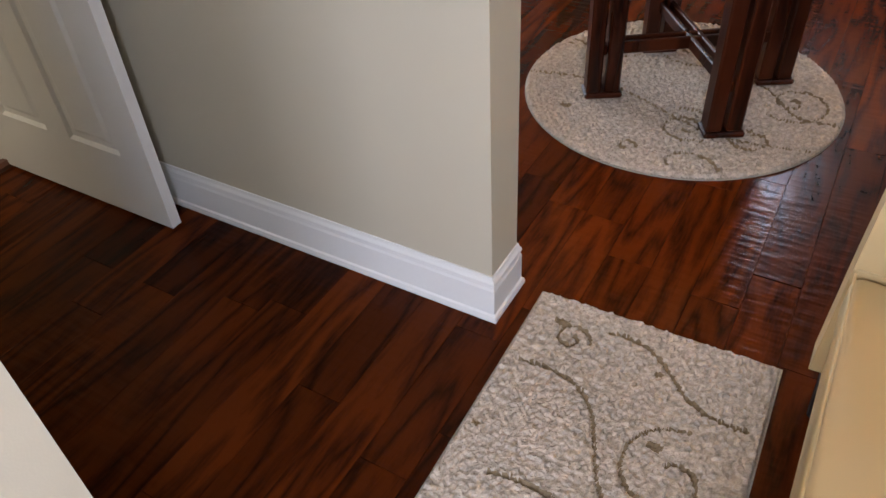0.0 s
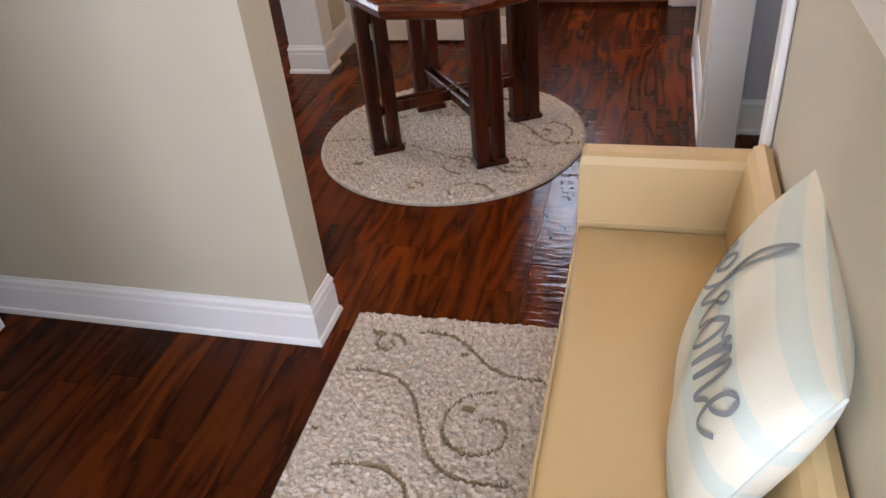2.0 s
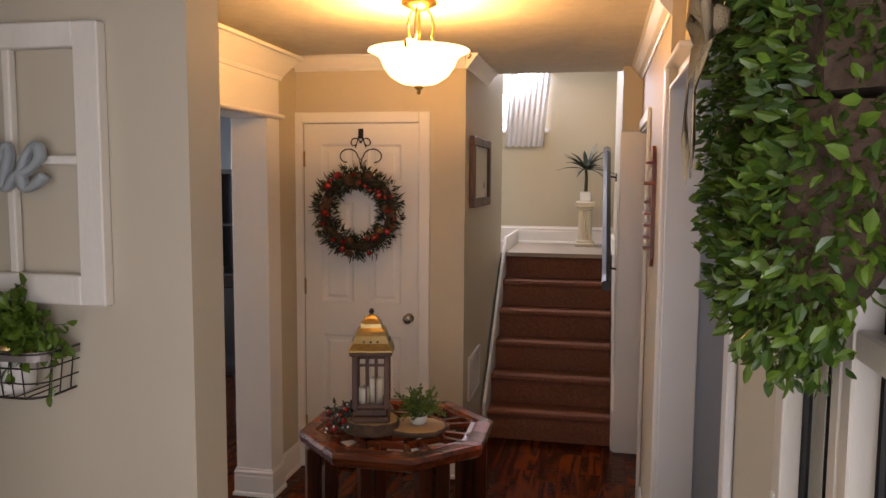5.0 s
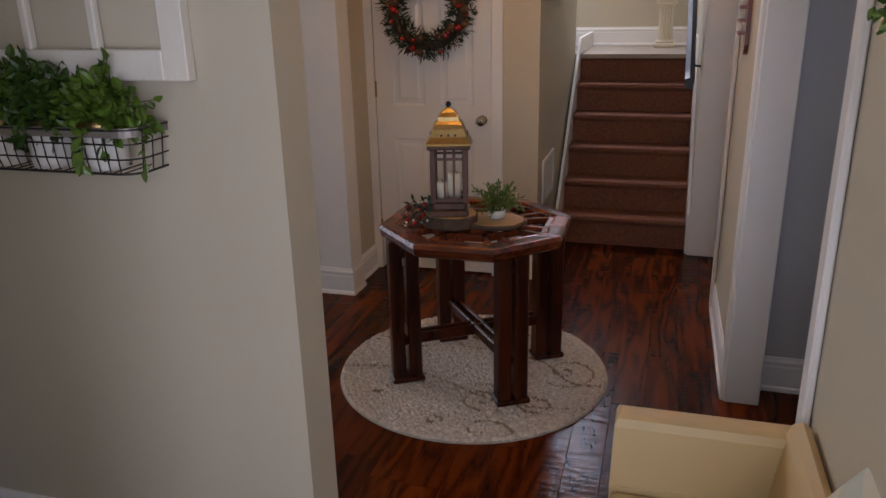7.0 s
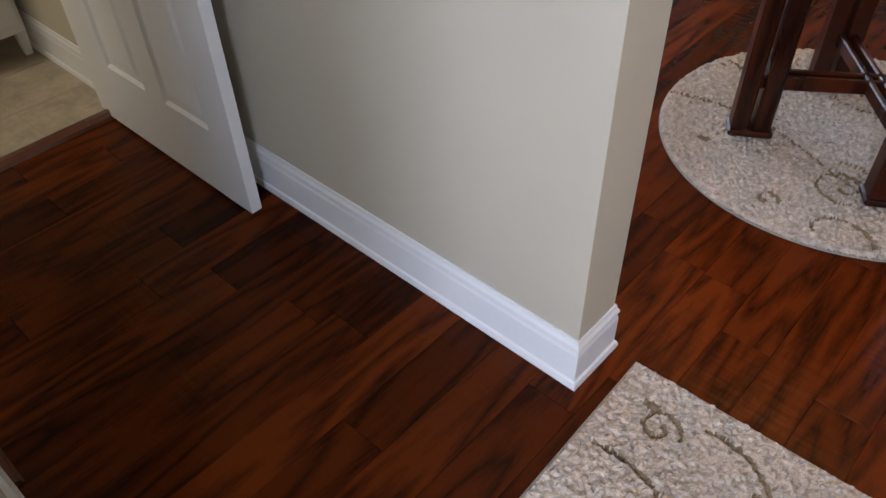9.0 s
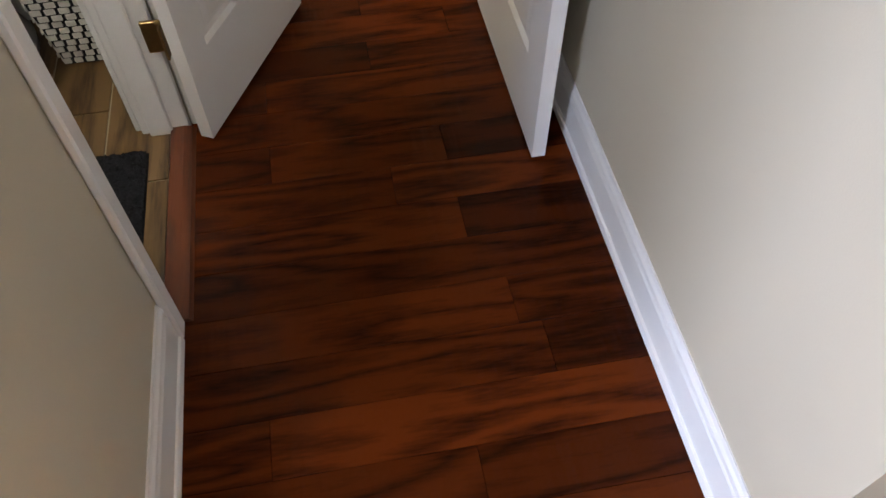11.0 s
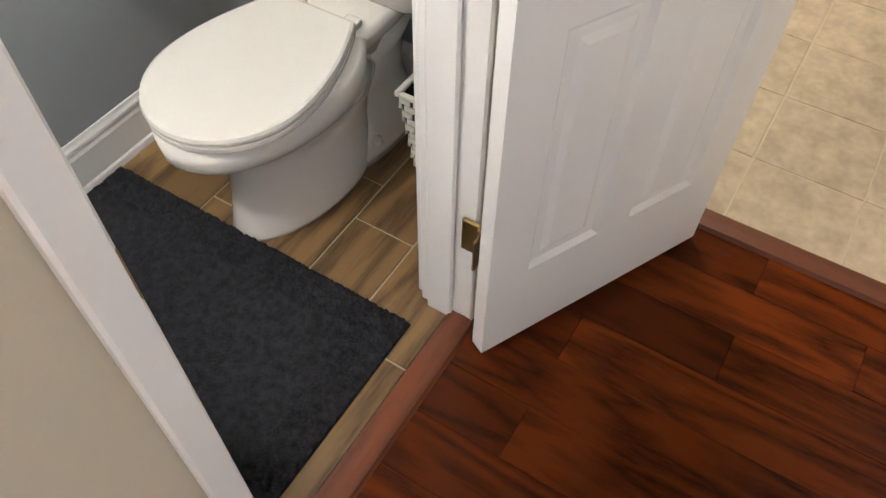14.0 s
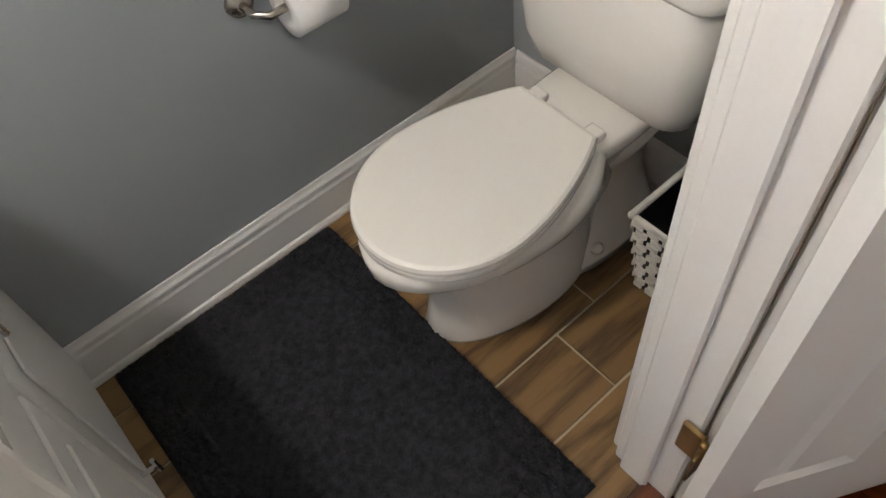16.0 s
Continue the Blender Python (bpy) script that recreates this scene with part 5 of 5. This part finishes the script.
# ---- mirror and boxwood wreath over the bench ----
mir = thing("window_mirror", (1.163, 0, 0), "chippy white shutter window with mirror glass and black bars", "mirror")
Y0, Y1, Z0, Z1 = -0.41, -0.99, 1.142, 1.997
for b in ((-0.04, Y1, Z0, 0, Y0, Z0 + 0.045), (-0.04, Y1, Z1 - 0.045, 0, Y0, Z1), (-0.04, Y0 - 0.035, Z0 + 0.045, 0, Y0, Z1 - 0.045), (-0.04, Y1, Z0 + 0.045, 0, Y1 + 0.035, Z1 - 0.045)):
    part("outer_frame", B(b, bevel=0.003), WHITEWASH, mir)
for a, b in ((Y0 - 0.037, -0.698), (-0.702, Y1 + 0.037)):
    za, zb = Z0 + 0.047, Z1 - 0.047
    for bx in ((-0.045, b, za, -0.008, a, za + 0.03), (-0.045, b, zb - 0.03, -0.008, a, zb), (-0.045, a - 0.03, za + 0.03, -0.008, a, zb - 0.03), (-0.045, b, za + 0.03, -0.008, b + 0.03, zb - 0.03), (-0.044, b + 0.03, 1.5, -0.01, a - 0.03, 1.53)):
        part("sash_rail", B(bx, bevel=0.003), WHITEWASH, mir)
    part("mirror_pane", B((-0.008, b, za, -0.004, a, zb)), MIRROR, mir, "mirror glass")
    for y in (a - 0.055, (a + b) / 2 - 0.045, ):
        part("bar", tubes([[(-0.022, y, za + 0.02), (-0.022, y, zb - 0.02)]], 0.006, 8), BLACK, mir, "black iron bar")
for z in (1.2, 1.75):
    part("hinge", B((-0.048, Y0 - 0.045, z, -0.04, Y0 - 0.03, z + 0.05), bevel=0.002), TIN, mir, "painted-over hinge")
# the second leaf scatter fills the same ring in a darker green
bw, rng = wreath("boxwood_wreath", pose(1.075, -0.68, 1.735, 0, 0, -90), 0.165, 0.11, "full green boxwood wreath with a burlap bow", 71, (("boxwood_foliage", LEAF, 4200, 0.0175, 0.75, 0.52), ("darker_foliage", LEAFDARK, 2600, 0.0185, 0.85, 0.5)), 0.78)
bow = thing("burlap_bow", (0.985, -0.7, 1.83), "tan burlap ribbon tied on the wreath", "bow")
for pts, nm in (([(0, 0, 0), (-0.02, 0.03, 0.03), (-0.02, 0.07, 0.025), (-0.01, 0.05, -0.005), (0, 0.01, 0)], "loop"), ([(0, 0, 0), (-0.02, -0.03, 0.035), (-0.02, -0.06, 0.02), (-0.01, -0.03, -0.01), (0, 0, 0)], "loop"), ([(0, 0, 0), (-0.02, 0.04, -0.04), (-0.02, 0.075, -0.1), (-0.015, 0.06, -0.15)], "tail"), ([(0, 0, 0), (-0.02, -0.01, -0.06), (-0.02, -0.015, -0.14)], "tail")):
    rib = loft([[Vector(p) + Vector((0.002, 0.004, 0.018)), Vector(p) - Vector((0.002, 0.004, 0.018))] for p in pts], False, False)
    part(nm, rib, BURLAP, bow, smooth=True).modifiers.new("thick", "SOLIDIFY").thickness = 0.002
part("knot", lathe([(0.004, -0.014), (0.013, -0.008), (0.014, 0.008), (0.004, 0.014)], 10), BURLAP, bow, "", True)

# ---- powder room ----
toilet = thing("toilet", (-1.899, -1.555, 0.0015), "white two-piece toilet with the lid closed", "toilet")


def egg(x0, x1, w, z, n=40, sq=1.0, flat=0.0):
    """An egg outline from the back x0 to the front x1, half-width w."""
    out = []
    for i in range(n):
        a = 2 * math.pi * i / n
        c, s = math.cos(a), math.sin(a)
        cx = x0 + (x1 - x0) * 0.42
        x = cx + (x1 - cx) * c if c > 0 else cx + (cx - x0) * (abs(c) ** (1 - flat)) * -1
        out.append((0.945 * x, 0.925 * w * (abs(s) ** sq) * (1 if s > 0 else -1), z))
    return out


part("base", loft([egg(0.22, 0.7, 0.136, 0.0), egg(0.22, 0.702, 0.138, 0.012), egg(0.22, 0.688, 0.13, 0.06), egg(0.22, 0.674, 0.126, 0.13), egg(0.2, 0.672, 0.124, 0.19), egg(0.17, 0.692, 0.134, 0.235), egg(0.2, 0.74, 0.156, 0.272), egg(0.22, 0.785, 0.177, 0.302), egg(0.24, 0.806, 0.186, 0.33), egg(0.24, 0.808, 0.186, 0.372), egg(0.26, 0.785, 0.17, 0.381)]), PORCELAIN, toilet, "", True)
part("foot", loft([egg(0.02, 0.44, 0.142, 0.0, sq=0.7), egg(0.02, 0.44, 0.142, 0.028, sq=0.7), egg(0.03, 0.42, 0.122, 0.06, sq=0.7), egg(0.04, 0.36, 0.08, 0.14, sq=0.7), egg(0.02, 0.34, 0.09, 0.24), egg(0.0, 0.33, 0.13, 0.33)]), PORCELAIN, toilet, "", True)
part("tank_shelf", loft([egg(0.0, 0.46, 0.1, 0.29, sq=0.6), egg(0.0, 0.46, 0.125, 0.35, sq=0.6), egg(0.0, 0.46, 0.128, 0.374, sq=0.6), egg(0.02, 0.44, 0.115, 0.3855, sq=0.6)]), PORCELAIN, toilet, "", True)


def lid_outline(k, z, x0=0.296, x1=0.757, wb=0.1, wm=0.176, n=14):
    """The tapered outline of an elongated seat: narrow straight back, full middle, round front."""
    xm = x0 + 0.58 * (x1 - x0)
    side = [(x0 + (xm - x0) * i / n, wb + (wm - wb) * math.sin(math.pi / 2 * i / n) ** 0.9) for i in range(n)]
    side += [(xm + (x1 - xm) * math.sin(math.pi / 2 * i / n), wm * math.cos(math.pi / 2 * i / n)) for i in range(n)]
    ring = side + [(x1, 0.0)] + [(x, -y) for x, y in side[::-1]]
    cx = (x0 + x1) / 2
    return [(cx + (x - cx) * k, y * k, z) for x, y in ring]


part("seat", loft([lid_outline(0.985, 0.383), lid_outline(0.995, 0.387), lid_outline(0.995, 0.396), lid_outline(0.985, 0.399)]), PORCELAIN, toilet, "white seat")
part("lid", loft([lid_outline(0.985, 0.401), lid_outline(1.0, 0.404), lid_outline(1.003, 0.411), lid_outline(0.99, 0.4185), lid_outline(0.955, 0.4215), lid_outline(0.6, 0.4235), lid_outline(0.2, 0.424)]), PORCELAIN, toilet, "closed white lid")
for y in (-0.075, 0.075):
    part("seat_hinge", B((0.262, y - 0.02, 0.383, 0.294, y + 0.02, 0.404), bevel=0.006, segs=2), PORCELAIN, toilet)
rb = lambda x0, x1, y, r, z: [p for cx, cy, a0 in ((x1 - r, y - r, 0), (x0 + r, y - r, 90), (x0 + r, -y + r, 180), (x1 - r, -y + r, 270)) for p in [(cx + r * math.cos(radians(a0 + 15 * q)), cy + r * math.sin(radians(a0 + 15 * q)), z) for q in range(7)]]
part("tank", loft([rb(0.02, 0.175, 0.175, 0.05, 0.378), rb(0.01, 0.195, 0.195, 0.055, 0.4), rb(0.005, 0.212, 0.21, 0.055, 0.46), rb(0.0, 0.226, 0.228, 0.055, 0.7)]), PORCELAIN, toilet, "", True)
part("tank_lid", loft([rb(0.0, 0.234, 0.238, 0.05, 0.7), rb(0.0, 0.238, 0.242, 0.05, 0.71), rb(0.0, 0.234, 0.238, 0.05, 0.735), rb(0.02, 0.2, 0.21, 0.05, 0.742)]), PORCELAIN, toilet, "", True)
for s in (-1, 1):
    part("bolt_cap", lathe([(0.016, 0), (0.015, 0.01), (0.006, 0.016)], 14, (0.27, s * 0.112, 0.048)), PORCELAIN, toilet, "", True)

bm_ = thing("bath_mat", (-0.952, -1.524, 0.0015), "charcoal plush bath mat on the floor", "bath mat")
rngn = np.random.RandomState(91)
nx, ny = 150, 220
gx, gy = np.meshgrid(np.linspace(-0.292, 0.292, nx), np.linspace(-0.43, 0.43, ny), indexing="ij")
edge = np.minimum(0.292 - np.abs(gx), 0.43 - np.abs(gy))
inner = edge > 0.085
hh = 0.004 + 0.013 * np.clip(edge / 0.012, 0, 1) + np.where(inner, 0.0022 * np.sin(gy * 480) * np.sin(gx * 480) - 0.006, 0.015 * rngn.rand(nx, ny))
hh += 0.0012 * rngn.rand(nx, ny)
idx = np.arange(nx * ny).reshape(nx, ny)
raw("plush_surface", np.stack([gx.ravel(), gy.ravel(), hh.ravel()], 1).tolist(), np.stack([idx[:-1, :-1].ravel(), idx[1:, :-1].ravel(), idx[1:, 1:].ravel(), idx[:-1, 1:].ravel()], 1).tolist(), [MATGREY], bm_, smooth=True)
part("backing", B((-0.294, -0.432, 0.0, 0.294, 0.432, 0.004)), MATGREY, bm_)

van = thing("vanity_cabinet", (-0.625, -1.56, 0), "cream painted vanity cabinet with small chrome pulls", "vanity")
part("body", B((0.02, -0.42, 0.06, 0.4, 0.42, 0.8), (0.05, -0.41, 0, 0.4, 0.41, 0.06), bevel=0.004), TRIM, van)
for y in (-0.42, 0.01):
    dr = part("door", B((0.0, y, 0.08, 0.02, y + 0.41, 0.62), bevel=0.004), TRIM, van)
    part("panel", B((-0.006, y + 0.06, 0.14, 0.0, y + 0.35, 0.56), bevel=0.004), TRIM, dr)
part("drawer", B((0.0, -0.42, 0.64, 0.02, 0.42, 0.78), bevel=0.004), TRIM, van)
for y, z in ((-0.04, 0.69), (-0.05, 0.18)):
    part("pull", tubes([[(0, y, z), (-0.03, y, z)], [(-0.03, y, z - 0.022), (-0.03, y, z + 0.022)]], 0.005), CHROME, van, "chrome T pull")
part("countertop", B((-0.015, -0.42, 0.8, 0.4, 0.43, 0.83), bevel=0.006), PORCELAIN, van)
sc = thing("wall_sconce", (-0.225, -1.55, 1.95), "lit white glass globe sconce over the vanity", "wall light")
part("back_plate", lathe([(0.06, 0), (0.055, 0.012), (0.02, 0.02)], 20), NICKEL, sc).matrix_basis = pose(0, 0, 0, 0, -90, 0)
part("arm", tubes([[(-0.01, 0, 0), (-0.1, 0, -0.03), (-0.12, 0, 0.02)]], 0.008), NICKEL, sc)
part("globe", lathe([(0.02, 0.02), (0.05, 0.04), (0.06, 0.08), (0.05, 0.12), (0.02, 0.135)], 20, (-0.12, 0, 0)), BULBGLASS, sc, "", True)

bsk = thing("waste_basket", (-1.735, -1.25, 0.0015), "square basket woven in white rope with dark gaps", "basket")
# black box stands in for the shade seen through the weave
part("inside_shade", loft([[(s * x, s * y, z) for x, y in ((-1, -1), (1, -1), (1, 1), (-1, 1))] for s, z in ((0.088, 0.002), (0.112, 0.24), (0.106, 0.24), (0.08, 0.01))]), BLACK, bsk, "black sheet for the shade inside")
for lev in range(11):
    z = 0.01 + lev * 0.0215
    h_ = 0.092 + 0.0225 * z / 0.24
    for side in range(4):
        bx = []
        for q in range(6):
            o = -h_ + (q + (0.25 if lev % 2 else 0.0)) * (2 * h_ / 6) + 0.002
            bx.append((o, -h_ - 0.005, z, min(o + 2 * h_ / 6 - 0.009, h_ + 0.003), -h_ + 0.001, z + 0.017))
        for b in bx:
            part("woven_strand", B(b, bevel=0.002), WEAVEWHITE, bsk).matrix_basis = pose(0, 0, 0, 0, 0, 90 * side)
part("rim", B((-0.122, -0.122, 0.243, 0.122, -0.108, 0.258), (-0.122, 0.108, 0.243, 0.122, 0.122, 0.258), (-0.122, -0.108, 0.243, -0.108, 0.108, 0.258), (0.108, -0.108, 0.243, 0.122, 0.108, 0.258), bevel=0.004), WEAVEWHITE, bsk)
tp = thing("toilet_paper_holder", (-1.23, -1.984, 0.65), "brushed nickel paper holder on the wall", "paper holder")
part("wall_plate", lathe([(0.028, 0), (0.026, 0.008), (0.01, 0.014)], 20), NICKEL, tp, "", True).matrix_basis = pose(0, 0, 0, -90)
part("arm", tubes([[(0, 0.01, 0), (0, 0.05, 0.0), (-0.02, 0.068, -0.005), (-0.2, 0.07, -0.005)]], 0.008, 10), NICKEL, tp, "", True)
rl = thing("toilet_paper_roll", (-1.33, -1.914, 0.645), "white toilet paper roll on its holder", "paper roll")
roll = lathe([(0.02, -0.05), (0.055, -0.05), (0.055, 0.05), (0.02, 0.05), (0.02, -0.05)], 32, caps=False)
part("paper", roll, PAPER, rl, "", True).matrix_basis = pose(0, 0, 0, 0, 90, 0)

# ---- kitchen glimpse ----
kc = thing("kitchen_cabinet", (-2.5, -0.34, 0), "white cabinet on short legs on the tile floor", "cabinet")
part("body", B((-0.4, -0.02, 0.1, 0.0, 0.26, 0.85), bevel=0.004), TRIM, kc)
for x in (-0.38, -0.03):
    for y in (-0.01, 0.22):
        part("leg", loft([[(x - w, y - w + 0.02, z), (x + w, y - w + 0.02, z), (x + w, y + w + 0.02, z), (x - w, y + w + 0.02, z)] for w, z in ((0.013, 0.001), (0.02, 0.1))]), TRIM, kc)
part("door", B((0.0, 0.0, 0.14, 0.016, 0.24, 0.82), bevel=0.003), TRIM, kc)

# ---- floors, piece by piece ----
floor = setting(part("floor", B((-4.0, 0.05, -0.05, 1.1, 5.0, -0.012), (-1.87, -1.02, -0.05, 0.0, 0.05, -0.012), (-0.1, -3.0, -0.05, 1.17, 0.05, -0.012), (1.1, 0.05, -0.05, 2.7, 3.1, -0.012)), SUBFLOOR), "dark cherry hardwood plank floor", "floor")
PLANKS = {}


def plank_mesh(w, l, mats, name):
    key = (round(w, 3), round(l, 2), name)
    if key not in PLANKS:
        bm = B((0, 0, -0.011, w - 0.0006, key[1] - 0.0006, 0.0))
        top = [e for e in bm.edges if all(v.co.z > -0.001 for v in e.verts)]
        bmesh.ops.bevel(bm, geom=top, offset=0.0009, segments=1, affect="EDGES")
        me = bpy.data.meshes.new(name)
        bmesh.ops.recalc_face_normals(bm, faces=bm.faces)
        bm.to_mesh(me)
        bm.free()
        me.materials.append(mats)
        PLANKS[key] = me
    return PLANKS[key]


rng = random.Random(77)
W = 0.127


def lay(x0, x1, y0, y1, parent, name, material, w=W):
    x = x0
    while x < x1 - 0.02:
        ww = min(w, x1 - x)
        y = y0 - rng.choice((0.0, 0.1, 0.25, 0.4))
        first = True
        while y < y1 - 0.02:
            l = rng.choice((0.45, 0.6, 0.75, 0.9, 1.05, 1.2))
            if first:
                l, y, first = max(0.2, l + (y - y0)), y0, False
            l = min(l, y1 - y)
            if y1 - y - l < 0.12:
                l = y1 - y
            ob = new(name, plank_mesh(ww, l, material, name))
            ob.location, ob.parent = (x, y, rng.uniform(-0.0004, 0.0)), parent
            y += l
        x += ww


lay(-1.85, -0.834, -0.985, 0.05, floor, "floor_plank", FLOORWOOD)
lay(-0.834, 0.055, -1.02, 2.6, floor, "floor_plank", FLOORWOOD)
lay(-0.09, 0.055, -2.98, -1.02, floor, "floor_plank", FLOORWOOD)
lay(0.055, 1.14, -2.98, 3.22, floor, "floor_plank", FLOORWOOD)
lay(1.14, 2.03, 0.1, 3.15, floor, "floor_plank", FLOORWOOD)
bm = bmesh.new()
x = -0.834
while x > -3.0:
    y = 0.05 + rng.uniform(-0.5, 0)
    while y < 4.9:
        l = rng.uniform(0.6, 1.2)
        bmesh.ops.create_cube(bm, size=1, matrix=Matrix.LocRotScale((x - W / 2, (max(y, 0.05) + y + l) / 2, -0.006), None, (W - 0.004, y + l - max(y, 0.05) - 0.004, 0.0115)))
        y += l
    x -= W
tagged(part("far_planks", bm, FLOORWOOD, floor), kind="stuff")

kfloor = setting(part("floor_kitchen", B((-3.6, -2.2, -0.05, -1.87, 0.02, -0.0016)), GROUT), "beige stone tile kitchen floor", "floor")
S = 0.28
bm = B((0, 0, -0.005, S - 0.005, S - 0.005, 0.001))
bmesh.ops.bevel(bm, geom=[e for e in bm.edges if all(v.co.z > 0 for v in e.verts)], offset=0.0015, segments=1, affect="EDGES")
me = bpy.data.meshes.new("tile")
bm.to_mesh(me)
bm.free()
me.materials.append(TILE)
for i in range(6):
    for j in range(-5, 3):
        x, y = -2.138 - S * i, -0.615 + S * j
        if y + S < 0.03 and y > -2.2:
            ob = new("tile", me)
            ob.location, ob.parent = (x, y, rng.uniform(-0.0006, 0.0006)), kfloor
bm = B((0, 0, -0.005, 0.262, S - 0.005, 0.001))
me2 = bpy.data.meshes.new("tile")
bm.to_mesh(me2)
bm.free()
me2.materials.append(TILE)
for j in range(-2, 3):
    if -0.615 + S * j + S < 0.03:
        ob = new("tile", me2)
        ob.location, ob.parent = (-2.138 + S, -0.615 + S * j, 0), kfloor
        ob.location.x = -2.138 + S - 0.0
        ob.scale = (-1, 1, 1)
        ob.location.x = -1.862

bfloor = setting(part("floor_bath", B((-1.97, -2.03, -0.05, -0.2, -1.0, -0.004)), GROUT), "wood-look plank tile powder room floor", "floor")
for r, y0 in enumerate((-1.873, -1.706, -1.539, -1.372, -1.205, -1.038)):
    xs = -2.05 - (0.15, 0.45, 0.1, -0.02, 0.3, 0.2)[r]
    while xs < -0.2:
        a, b = max(xs, -1.965), min(xs + 0.6, -0.22)
        w = 0.167 if r < 5 else 0.035
        if b - a > 0.03:
            bm = B((a + 0.0032, y0 + 0.0032, -0.004, b - 0.0032, y0 + w - 0.0032, 0.0012))
            part("tile", bm, BATHTILE, bfloor)
        xs += 0.6
part("tile", B((-1.965, -2.03, -0.004, -0.22, -1.875, 0.0015)), BATHTILE, bfloor)
